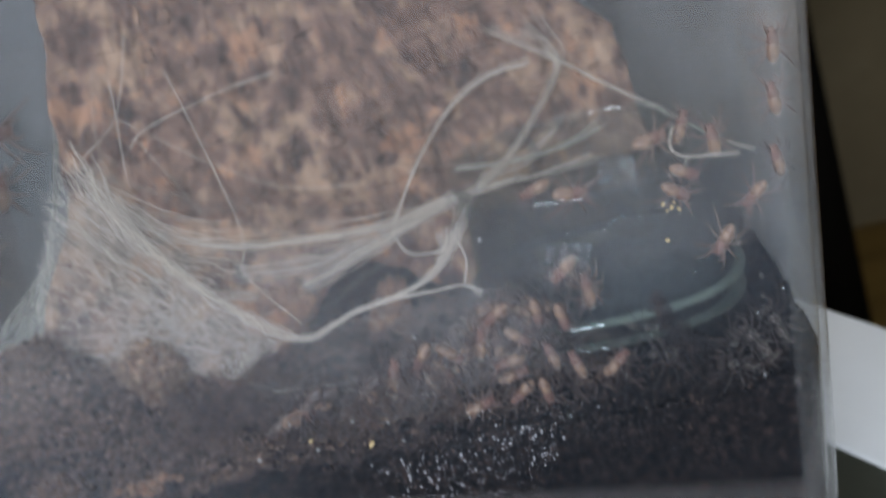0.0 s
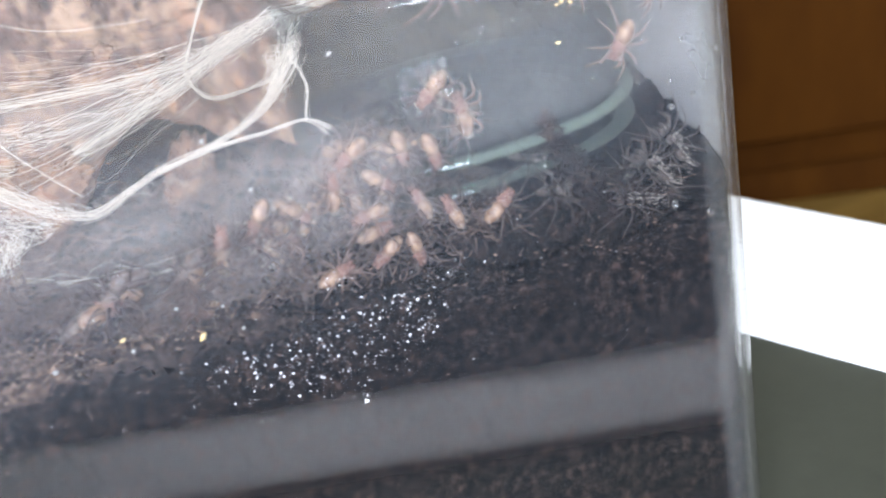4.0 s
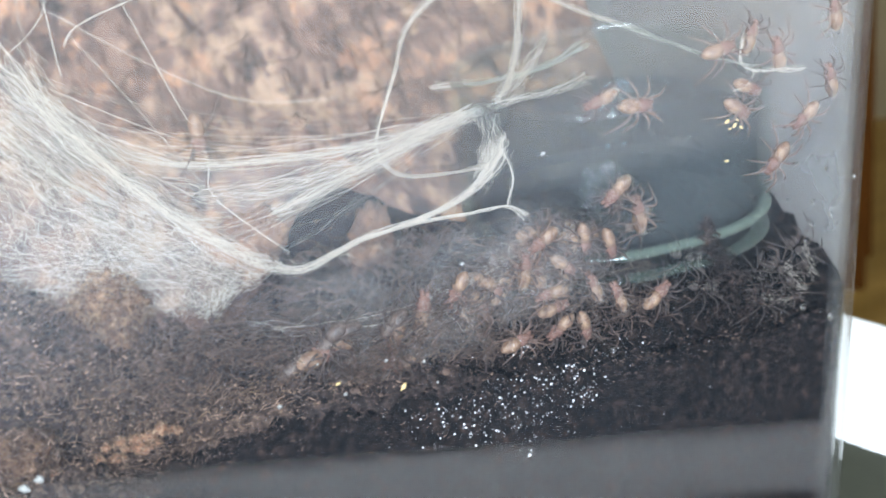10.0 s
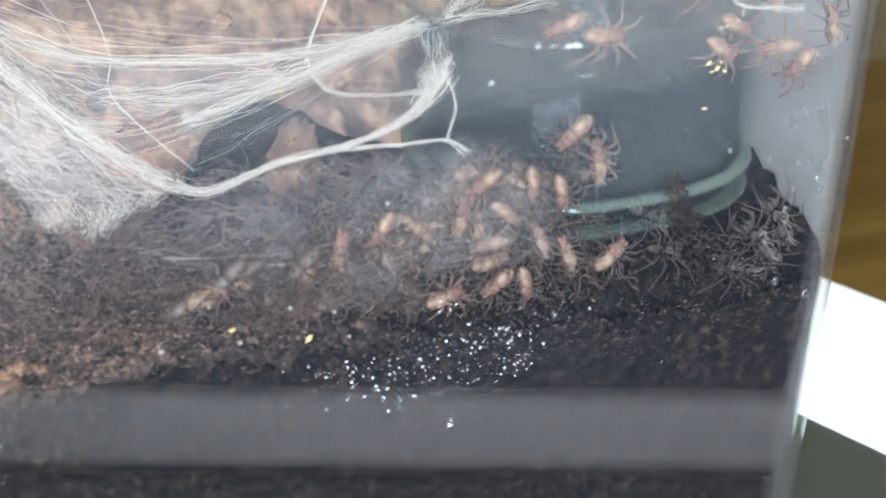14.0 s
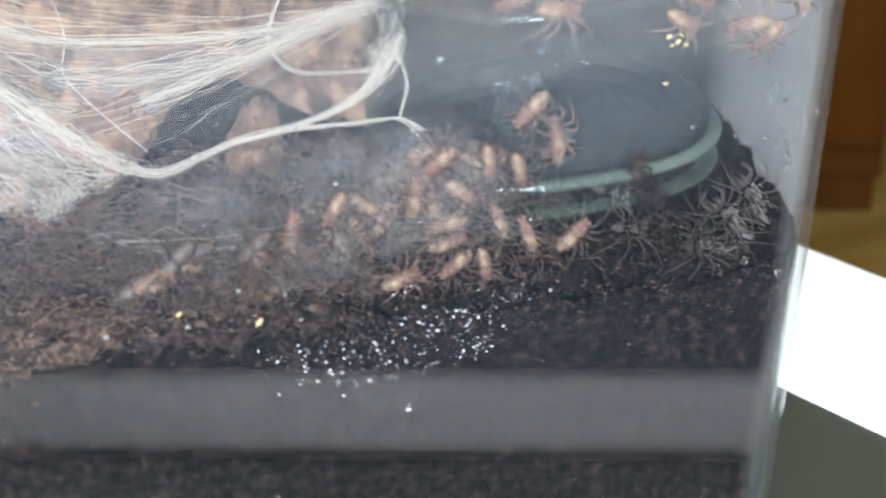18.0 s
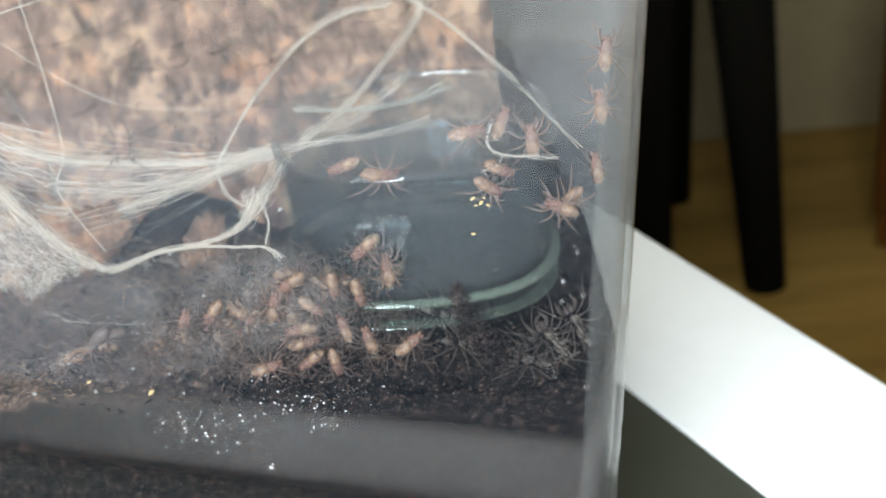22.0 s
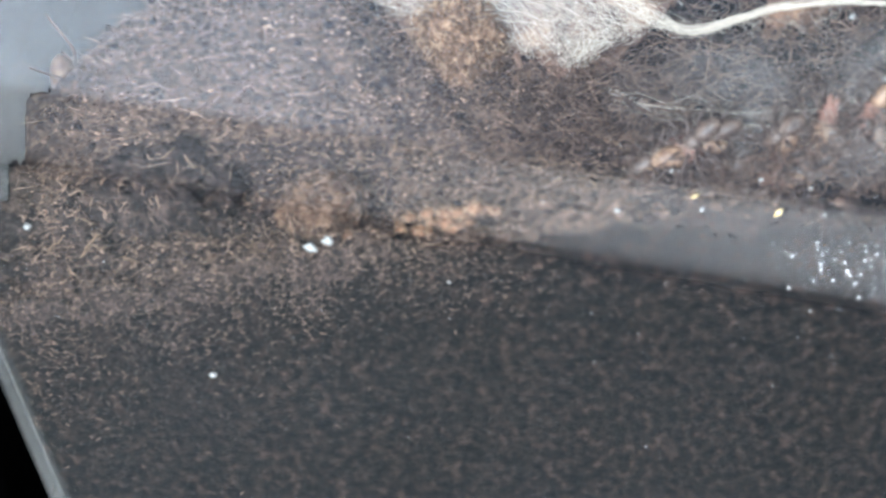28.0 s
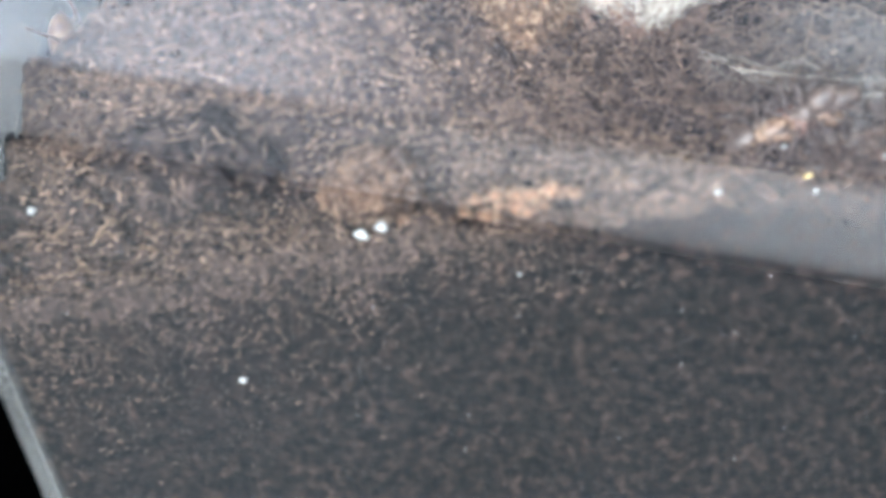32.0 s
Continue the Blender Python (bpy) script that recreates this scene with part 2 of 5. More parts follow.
M_CLOD = grained("dry_coir", [(0.03, 0.017, 0.012), (0.10, 0.057, 0.037), (0.22, 0.13, 0.083), (0.40, 0.255, 0.165)], scale=650, rough=0.9, bump=1.0, spec=0.1)
M_DUSTY = grained("dusty_coir", [(0.03, 0.018, 0.013), (0.07, 0.04, 0.028), (0.13, 0.078, 0.052), (0.22, 0.14, 0.09)], scale=600, rough=0.9, bump=1.0, spec=0.05)
M_FIBRE = island(grained("coir_strand", [(0.06, 0.035, 0.02), (0.16, 0.09, 0.05)], scale=300, rough=0.8, bump=0, spec=0.15), (0.020, 0.014, 0.013), (0.050, 0.033, 0.027), (0.10, 0.065, 0.051), (0.19, 0.122, 0.090), (0.42, 0.27, 0.19))
M_CRUMB = island(grained("soil_crumb", [(0.06, 0.035, 0.02), (0.16, 0.09, 0.05)], scale=300, rough=0.9, bump=0, spec=0.05), (0.008, 0.007, 0.0072), (0.020, 0.014, 0.0135), (0.045, 0.031, 0.027), (0.10, 0.065, 0.050))
M_GRAIN = island(grained("dark_soil_grain", [(0.02, 0.015, 0.012), (0.05, 0.03, 0.02)], scale=300, rough=0.7, bump=0, spec=0.2), (0.002, 0.002, 0.0023), (0.006, 0.0052, 0.0052), (0.008, 0.006, 0.0056), (0.016, 0.011, 0.0095), (0.046, 0.029, 0.023))
M_STRAW = grained("pale_coir_strand", [(0.16, 0.09, 0.05), (0.34, 0.21, 0.12)], scale=600, rough=0.7, bump=0.2)
M_FRAY = island(grained("frayed_coir", [(0.06, 0.035, 0.02), (0.16, 0.09, 0.05)], scale=300, rough=0.8, bump=0, spec=0.15), (0.04, 0.023, 0.016), (0.12, 0.069, 0.044), (0.25, 0.15, 0.095), (0.50, 0.33, 0.21))
M_TANGLE = island(grained("dusky_tangle", [(0.06, 0.035, 0.02), (0.16, 0.09, 0.05)], scale=300, rough=0.7, bump=0, spec=0.2), (0.03, 0.019, 0.016), (0.07, 0.044, 0.035), (0.12, 0.077, 0.060), (0.21, 0.135, 0.10))
M_CORK = bark_skin("cork_bark")
M_CHIP = grained("orange_bark", [(0.09, 0.04, 0.022), (0.24, 0.11, 0.06), (0.40, 0.21, 0.12)], scale=700, rough=0.85, bump=0.9)
M_SCALE = grained("bark_scale", [(0.035, 0.020, 0.015), (0.10, 0.056, 0.038), (0.19, 0.105, 0.066), (0.32, 0.19, 0.12)], scale=190, rough=0.9, bump=0.9)
# blue milkiness stands in for the bluish haze seen on the front
M_TUB = clear_plastic("clear_tub_plastic", 0.0045, (0.97, 0.975, 0.98), 0.02, milky=(0.66, 0.74, 0.90))
M_TUBSIDE = clear_plastic("hazy_side_plastic", 0.21, (0.90, 0.92, 0.94), 0.10)
# dark tint puts the dimness of the things behind into the hazy plastic
M_TUBBACK = clear_plastic("dimmed_back_plastic", 0.13, (0.58, 0.60, 0.60), 0.02)
M_JAR = clear_plastic("jar_glass", 0.012, (0.90, 0.945, 0.945), 0.02, shine=0.004)
M_LIP = clear_plastic("jar_lip_glass", 0.012, (0.93, 0.96, 0.955), 0.03, shine=0.05)
# water's dark tint stands in for refraction, its haze for the bright surface
M_JARWATER = clear_plastic("tinted_jar_water", 0.04, (0.78, 0.83, 0.85), 0.02, shine=0.01)
# milkier plastic; on the tub's corners it paints their pale edge highlights
M_TUBRIM = clear_plastic("milky_edge_plastic", 0.035, (0.93, 0.93, 0.92), 0.12)
M_RING = clear_plastic("green_glass_ring", 0.15, (0.72, 0.80, 0.74), 0.05)
M_BASE = clear_plastic("thick_glass_base", 0.07, (0.72, 0.80, 0.74), 0.05, shine=0.06)
for ring_glass in (M_RING, M_BASE):
    ring_glass.node_tree.nodes["Diffuse BSDF"].inputs[0].default_value = (0.55, 0.61, 0.50, 1)
# glints are painted: bead tones run at random up to white
M_BEAD = island(grained("glint_painted_bead", [(0.45, 0.45, 0.46), (0.75, 0.76, 0.77)], scale=3000, rough=0.05, bump=0), (0.05, 0.05, 0.055), (0.25, 0.25, 0.26), (0.8, 0.8, 0.81), (0.88, 0.88, 0.89))
M_DROP = glassy("water_drop", (1, 1, 1), 1.33)
M_SILK = silk("silk_thread", 0.8, (0.80, 0.73, 0.645))
M_FINE = silk("fine_silk_thread", 0.55, (0.80, 0.73, 0.645))
M_SHEET = silk("silk_sheet", 0.10, (0.76, 0.72, 0.68), holes=0.05)
M_VEIL = silk("milky_silk_veil", 0.40, (0.56, 0.55, 0.48), holes=0.08, weave=240.0)
# silk film whose cover also stands in for the haze before the huddle
M_FILM = silk("silk_haze_film", 0.085, (0.74, 0.70, 0.68), holes=0.075, weave=150.0)
M_CARAPACE = grained("rosy_carapace", [(0.080, 0.038, 0.030), (0.140, 0.070, 0.053), (0.23, 0.13, 0.098)], scale=1400, rough=0.6, bump=0.6, spec=0.3)
M_ABDOMEN = grained("buff_abdomen", [(0.085, 0.044, 0.030), (0.165, 0.092, 0.058), (0.32, 0.205, 0.125)], scale=1100, rough=0.5, bump=0.25)
M_LEG = grained("pale_leg", [(0.085, 0.05, 0.038), (0.17, 0.105, 0.08)], scale=900, rough=0.5, bump=0.2)
M_DARKLEG = grained("dusky_leg", [(0.028, 0.018, 0.015), (0.075, 0.047, 0.038)], scale=900, rough=0.6, bump=0.2)
# spiders deep in the huddle: their dimness is painted as a darker body
M_SHADEBODY = grained("shade_toned_body", [(0.028, 0.017, 0.014), (0.058, 0.036, 0.028), (0.11, 0.070, 0.052)], scale=1100, rough=0.5, bump=0.4)
M_HAIR = grained("pale_bristle", [(0.30, 0.25, 0.21), (0.5, 0.44, 0.38)], scale=900, rough=0.5, bump=0)
# shade painted into spiders in the corner and two by the jar
M_SHADELEG = grained("shade_toned_leg", [(0.02, 0.013, 0.010), (0.048, 0.031, 0.024)], scale=900, rough=0.7, bump=0.2)
M_SPECK = grained("white_speck", [(0.16, 0.155, 0.145), (0.42, 0.41, 0.385)], scale=1600, rough=0.6, bump=0.5)
M_YELLOW = grained("yellow_fleck", [(0.55, 0.36, 0.12), (0.75, 0.56, 0.28)], scale=900, rough=0.5, bump=0.3)
M_WHITE = grained("white_lacquer", [(0.78, 0.78, 0.77), (0.83, 0.83, 0.82)], scale=9, rough=0.6, bump=0.03)
M_GREYTOP = grained("grey_green_top", [(0.038, 0.040, 0.030), (0.050, 0.052, 0.039)], scale=14, rough=0.55, bump=0.02, spec=0.08)
M_BLACK = grained("black_plastic", [(0.0006, 0.0006, 0.0006), (0.0015, 0.0015, 0.0015)], scale=60, rough=0.9, bump=0.1, spec=0.0)
M_DARKWOOD = grained("dark_brown_wood", [(0.002, 0.0017, 0.0013), (0.004, 0.0033, 0.0022)], scale=20, rough=0.9, bump=0.1, stretch=(1, 1, 0.2), spec=0.03)
M_FLOOR = grained("oak_floor", [(0.11, 0.062, 0.013), (0.17, 0.098, 0.024), (0.22, 0.13, 0.034)], scale=7, rough=0.5, bump=0.1, stretch=(0.25, 3, 1), spec=0.2)
M_CUPBOARD = grained("brown_veneer", [(0.034, 0.0105, 0.0010), (0.050, 0.016, 0.0014), (0.066, 0.022, 0.0022)], scale=6, rough=0.85, spec=0.08, bump=0.05, stretch=(1, 4, 0.4))
M_WALL = grained("beige_wall", [(0.40, 0.355, 0.27), (0.45, 0.40, 0.31)], scale=5, rough=0.9, bump=0.1)
# shade on the far wall is put into this darker copy of the beige
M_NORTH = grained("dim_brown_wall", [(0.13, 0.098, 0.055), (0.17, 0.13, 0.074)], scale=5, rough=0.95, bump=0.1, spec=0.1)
M_CEIL = grained("white_ceiling", [(0.74, 0.73, 0.71), (0.79, 0.78, 0.76)], scale=5, rough=0.9, bump=0.05)
M_HAZEGROUND = grained("pale_haze_ground", [(0.70, 0.73, 0.77), (0.80, 0.83, 0.86)], scale=1.2, rough=0.9, bump=0.2)
M_SLATE = grained("blue_grey_cloth", [(0.06, 0.085, 0.10), (0.08, 0.11, 0.13)], scale=12, rough=0.9, bump=0.15)



def painted_shade(name, spans, stops):
    """Light and shade put into a matte colour by position: spans are (axis, from, to, low, high), the palest one wins.
    """
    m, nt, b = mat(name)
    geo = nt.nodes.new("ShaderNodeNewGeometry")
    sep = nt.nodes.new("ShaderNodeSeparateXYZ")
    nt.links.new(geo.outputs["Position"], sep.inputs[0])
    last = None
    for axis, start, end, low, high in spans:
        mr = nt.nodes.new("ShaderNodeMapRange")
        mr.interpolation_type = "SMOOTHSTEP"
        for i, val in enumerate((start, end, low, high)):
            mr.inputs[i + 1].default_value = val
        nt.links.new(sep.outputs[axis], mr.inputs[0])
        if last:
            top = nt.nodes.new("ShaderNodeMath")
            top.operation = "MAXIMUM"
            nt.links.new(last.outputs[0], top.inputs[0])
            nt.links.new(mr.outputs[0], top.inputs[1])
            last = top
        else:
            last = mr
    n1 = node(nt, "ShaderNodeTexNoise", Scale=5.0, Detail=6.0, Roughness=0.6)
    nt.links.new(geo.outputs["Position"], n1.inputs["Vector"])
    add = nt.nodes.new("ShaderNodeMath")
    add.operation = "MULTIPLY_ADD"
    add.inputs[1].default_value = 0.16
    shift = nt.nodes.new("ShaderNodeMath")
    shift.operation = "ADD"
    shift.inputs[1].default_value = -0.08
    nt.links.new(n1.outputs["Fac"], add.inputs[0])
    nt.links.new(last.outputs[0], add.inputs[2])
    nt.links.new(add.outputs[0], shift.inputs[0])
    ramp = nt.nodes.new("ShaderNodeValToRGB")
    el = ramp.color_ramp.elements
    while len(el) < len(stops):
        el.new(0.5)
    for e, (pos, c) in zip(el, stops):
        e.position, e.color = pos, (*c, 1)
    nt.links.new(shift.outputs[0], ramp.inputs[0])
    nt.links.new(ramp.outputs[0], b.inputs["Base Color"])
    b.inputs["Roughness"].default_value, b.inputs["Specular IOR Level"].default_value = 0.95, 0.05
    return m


# haze mirrored in the front plastic, painted as a dark-to-pale rug
M_RUG = painted_shade("haze_rug_paint", [("X", -0.27, 0.15, 0.72, 0.0), ("Y", -0.90, -1.52, 0.0, 1.0)], [(0.0, (0.05, 0.057, 0.072)), (0.55, (0.46, 0.51, 0.60)), (1.0, (0.62, 0.67, 0.76))])
# grey-to-white run painted in to dim the mirrored border at its left
M_CLOTH = painted_shade("band_shade_cloth", [("X", 0.0, 0.15, 0.0, 1.0)], [(0.0, (0.24, 0.245, 0.27)), (0.5, (0.48, 0.47, 0.485)), (1.0, (0.79, 0.765, 0.77))])

# ---- builders ----


def mesh_of(name, bm, material, smooth=True):
    me = bpy.data.meshes.new(name)
    bm.to_mesh(me)
    bm.free()
    for p in me.polygons:
        p.use_smooth = smooth
    me.materials.append(material)
    return me


def raw_mesh(name, verts, faces, material, smooth=True):
    me = bpy.data.meshes.new(name)
    me.from_pydata(verts, [], faces)
    for p in me.polygons:
        p.use_smooth = smooth
    me.materials.append(material)
    return me


def part(name, bm, material, parent, label="", smooth=True):
    data = bm if isinstance(bm, bpy.types.Mesh) else mesh_of(name, bm, material, smooth)
    ob = new(name, data)
    ob.parent = parent
    if label:
        tagged(ob, label)
    return ob


def empty(name, at=(0, 0, 0), turn=0.0):
    ob = new(name)
    ob.empty_display_size = 0.01
    ob.matrix_world = pose(*at, 0, 0, turn)
    return ob


def block(sx, sy, sz, at=(0, 0, 0), bevel=0.002, turn=0.0):
    bm = bmesh.new()
    bmesh.ops.create_cube(bm, size=1, matrix=Matrix.Translation(at) @ Matrix.Rotation(radians(turn), 4, "Z") @ Matrix.Diagonal((sx, sy, sz, 1)))
    if bevel:
        bmesh.ops.bevel(bm, geom=bm.edges[:], offset=bevel, segments=2, affect="EDGES", profile=0.6)
    return bm


def lathe(profile, n=48, square=2.0):
    """Turns (radius, height) pairs round the z axis; square above 2 gives a rounded square."""
    verts, faces = [], []
    for r, z in profile:
        for k in range(n):
            a = 2 * math.pi * k / n
            q = r * (abs(math.cos(a)) ** square + abs(math.sin(a)) ** square) ** (-1 / square)
            verts.append((q * math.cos(a), q * math.sin(a), z))
    for i in range(len(profile) - 1):
        for k in range(n):
            a, b = i * n + k, i * n + (k + 1) % n
            faces.append((a, b, b + n, a + n))
    return verts, faces


def tube(verts, faces, points, radii, sides=4):
    """Adds a tapering tube along points to the lists."""
    base = len(verts)
    pts = [Vector(p) for p in points]
    n = len(pts)
    for i, p in enumerate(pts):
        d = (pts[min(i + 1, n - 1)] - pts[max(i - 1, 0)])
        d = d.normalized() if d.length > 1e-9 else Vector((1, 0, 0))
        a = d.cross(Vector((0.31, 0.2, 0.93)))
        a = a.normalized() if a.length > 1e-6 else Vector((1, 0, 0))
        b = d.cross(a)
        r = radii[i] if isinstance(radii, (list, tuple)) else radii
        for k in range(sides):
            w = 2 * math.pi * k / sides
            verts.append(tuple(p + r * (math.cos(w) * a + math.sin(w) * b)))
    for i in range(n - 1):
        for k in range(sides):
            p, q = base + i * sides + k, base + i * sides + (k + 1) % sides
            faces.append((p, q, q + sides, p + sides))
    faces.append(tuple(base + k for k in range(sides))[::-1])
    faces.append(tuple(base + (n - 1) * sides + k for k in range(sides)))


def fbm(x, y, z=0.0, octaves=4):
    v, amp, s = 0.0, 0.5, 1.0
    for _ in range(octaves):
        v += amp * noise.noise((x * s, y * s, z * s))
        amp, s = amp * 0.5, s * 2.1
    return v


def bell(x, y, cx, cy, sx, sy):
    return math.exp(-((x - cx) / sx) ** 2 - ((y - cy) / sy) ** 2)


TUB_DEPTH = 0.17
TAPER, TAPER_RIGHT = 0.043, 0.064
CORNER, CORNER_LEFT = 0.0095, 0.0042


def left_x(z):
    return -0.0012 - TAPER * (z - 0.1)


def right_x(z):
    return 0.2055 + TAPER_RIGHT * (z - 0.1)



def soil_height(x, y):
    h = 0.0835 + 0.003 * bell(x, y, 0.08, 0.0, 0.03, 0.02)
    h += 0.009 * min(1.0, y / 0.05)
    h += 0.0180 * bell(x, y, 0.050, 0.034, 0.016, 0.013) + 0.0130 * bell(x, y, 0.026, 0.036, 0.018, 0.016)
    h -= 0.004 * bell(x, y, 0.045, 0.012, 0.02, 0.006)
    h += 0.012 * bell(x, y, 0.136, 0.022, 0.017, 0.011)
    h -= 0.004 * bell(x, y, 0.172, 0.004, 0.03, 0.006)
    h -= 0.003 * bell(x, y, 0.168, 0.035, 0.022, 0.03)
    h -= 0.004 * bell(x, y, 0.2, 0.0, 0.015, 0.02)
    h -= 0.006 * bell(x, y, 0.004, 0.03, 0.012, 0.05)
    h -= 0.034 * min(1.0, max(0.0, (y - 0.045) / 0.09)) * min(1.0, max(0.0, (0.085 - x) / 0.05))
    h += 0.0058 * fbm(x * 60, y * 60) + 0.0040 * fbm(x * 190 + 5, y * 190, 3.0) + 0.0020 * fbm(x * 900, y * 800, 8.0, 2)
    return h


# ---- room ----
FLOOR_Z = -0.46


def plain(name, bm, material, label, category, kind="structure", smooth=False):
    return tagged(new(name, mesh_of(name, bm, material, smooth)), label, category, kind=kind)


plain("floor", block(5.2, 4.51, 0.05, (0.6, 0.545, FLOOR_Z - 0.025), 0), M_FLOOR, "warm brown wooden floor far below the table", "floor")
plain("rug", block(3.4, 1.48, 0.012, (0.25, -0.965, FLOOR_Z + 0.007), 0.004), M_RUG, "added grey rug, painted paler where its reflection hazes the tub", "rug")
plain("ceiling", block(5.2, 4.51, 0.05, (0.6, 0.545, 2.0), 0), M_CEIL, "plain white ceiling", "ceiling")
plain("wall_north", block(5.2, 0.1, 2.46, (0.6, 1.40, 0.765), 0), M_NORTH, "plain wall behind the cupboard, shaded olive-brown in its colour", "wall")
plain("wall_east", block(0.1, 3.06, 2.46, (2.2, -0.18, 0.765), 0), M_WALL, "plain beige painted wall", "wall")
plain("wall_west", block(0.1, 3.06, 2.46, (-1.6, -0.18, 0.765), 0), M_WALL, "plain beige painted wall", "wall")
# unseen pale ground, added so that its mirror image hazes the front plastic
plain("ground", block(60.0, 40.0, 0.05, (0.6, -21.715, FLOOR_Z - 0.027), 0), M_HAZEGROUND, "added pale ground outside, unseen, mirrored as haze in the tub", "terrace")
# unseen wall of the room, added in three pieces round an assumed wide opening
for nm, sx, sz, x, z in (("wall_south_above", 3.9, 0.37, 0.3, 1.785), ("wall_south_left", 0.4, 2.06, -1.45, 0.57), ("wall_south_right", 0.6, 2.06, 1.95, 0.57)):
    plain(nm, block(sx, 0.1, sz, (x, -1.66, z), 0), M_WALL, "added unseen beige wall round an assumed door opening", "wall")

# ---- table with a white border, turned under the tub ----
TURN = 22.5
table = empty("side_table", (0, 0, 0), TURN)
tagged(table, "low side table with grey-green top and white border", "table")
E1A, E1B, E2A, E2B = -0.36, 0.3175, -0.160, 0.386
I1A, I1B, I2A, I2B = -0.31, 0.2565, -0.1345, 0.338
part("inlay", block(I1B - I1A, I2B - I2A, 0.02, ((I1A + I1B) / 2, (I2A + I2B) / 2, -0.0105), 0), M_GREYTOP, table, "smooth grey-green inlay", False)
for a0, a1, b0, b1 in ((E1A, E1B, E2A, I2A), (E1A, E1B, I2B, E2B), (E1A, I1A, I2A, I2B), (I1B, E1B, I2A, I2B)):
    part("border", block(a1 - a0, b1 - b0, 0.03, ((a0 + a1) / 2, (b0 + b1) / 2, -0.0142), 0.0012), M_WHITE, table, "white lacquered border")
for a in (E1A + 0.03, E1B - 0.03):
    for b in (E2A + 0.03, E2B - 0.03):
        part("leg", block(0.04, 0.04, 0.43, (a, b, -0.2445), 0.003), M_WHITE, table)

# ---- things in the room ----


def cupboard():
    c = empty("brown_cupboard", (0.80, 1.02, FLOOR_Z), -28)
    part("body", block(0.25, 0.30, 1.25, (0, 0.1, 0.665), 0.004), M_CUPBOARD, c)
    d = part("door", block(0.24, 0.02, 1.18, (0, -0.061, 0.67), 0.003), M_CUPBOARD, c)
    part("handle", block(0.012, 0.02, 0.14, (0.09, -0.08, 0.9), 0.003), M_BLACK, d)
    part("plinth", block(0.24, 0.28, 0.04, (0, 0.1, 0.02), 0.002), M_CUPBOARD, c)
    tagged(c, "narrow orange-brown wooden cupboard on the wooden floor", "cupboard")


def chair():
    c = empty("dark_chair", (0.45, 1.08, FLOOR_Z), 10)
    part("seat", block(0.26, 0.26, 0.06, (0, 0, 0.44), 0.02), M_DARKWOOD, c)
    part("backrest", block(0.26, 0.03, 0.42, (0, 0.12, 0.72), 0.012), M_DARKWOOD, c)
    for x in (-0.10, 0.07):
        for y in (-0.10, 0.10):
            v, f = [], []
            tube(v, f, [(x * 0.7, y * 0.7, 0.42), (x * 1.1, y * 1.1, 0.0)], [0.034, 0.02], 10)
            part("leg", raw_mesh("leg", v, f, M_DARKWOOD), M_DARKWOOD, c)
    # panel shaped to fill the unidentified black mass in the camera's view
    part("dark_fill_panel", block(0.10, 0.17, 0.38, (-0.055, 0, 0.21), 0.01), M_DARKWOOD, c)
    tagged(c, "dark brown wooden chair standing on the wooden floor", "chair")


def black_case():
    c = empty("black_case", (-0.130, 0.208, 0.0008), 3)
    part("shell", block(0.21, 0.39, 0.045, (0, 0, 0.0225), 0.006), M_BLACK, c)
    part("lid", block(0.204, 0.384, 0.012, (0, 0, 0.0512), 0.004), M_BLACK, c)
    for y in (-0.15, 0.15):
        part("clasp", block(0.012, 0.03, 0.02, (0.106, y, 0.045), 0.002), M_BLACK, c)
    tagged(c, "low black plastic case lying beside the tub", "case")


def band_shade_cloth():
    """A thin folded cloth added over the table's border, before the tub's left side, to fade its mirror image."""
    c = empty("band_shade_cloth", (0, 0, 0.0012), TURN)
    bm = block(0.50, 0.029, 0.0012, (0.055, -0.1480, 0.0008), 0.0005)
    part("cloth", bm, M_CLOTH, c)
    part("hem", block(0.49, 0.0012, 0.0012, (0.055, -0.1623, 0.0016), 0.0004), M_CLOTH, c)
    tagged(c, "added thin cloth, painted greyer to fade the border's reflection", "cloth")


def armchair():
    c = empty("blue_grey_sofa", (-0.45, 0.93, FLOOR_Z), 6)
    part("base", block(1.5, 0.7, 0.30, (0, 0, 0.19), 0.03), M_SLATE, c)
    part("backrest", block(1.5, 0.2, 0.55, (0, 0.28, 0.58), 0.05), M_SLATE, c)
    for x in (-0.36, 0.36):
        part("cushion", block(0.7, 0.5, 0.13, (x, -0.09, 0.405), 0.04), M_SLATE, c)
    for x in (-0.68, 0.68):
        for y in (-0.28, 0.28):
            part("foot", block(0.05, 0.05, 0.04, (x, y, 0.02), 0.004), M_BLACK, c)
    tagged(c, "blue-grey cloth sofa behind the table", "sofa")


cupboard()
chair()
black_case()
band_shade_cloth()
armchair()

# ---- the tub ----


def outline(z, inset, n=12):
    """Corner-rounded outline of the tub at a height, from the front left corner round."""
    x0, x1 = left_x(z) + inset, right_x(z) - inset
    y0, y1 = inset, TUB_DEPTH - inset
    rl, rr = max(0.002, CORNER_LEFT - inset), max(0.002, CORNER - inset)
    pts = []
    for cx, cy, a0, q in ((x0 + rl, y0 + rl, 180, rl), (x1 - rr, y0 + rr, 270, rr), (x1 - rr, y1 - rr, 0, rr), (x0 + rl, y1 - rl, 90, rl)):
        for k in range(n + 1):
            a = radians(a0 + 90 * k / n)
            pts.append((cx + q * math.cos(a), cy + q * math.sin(a), z))
    return pts


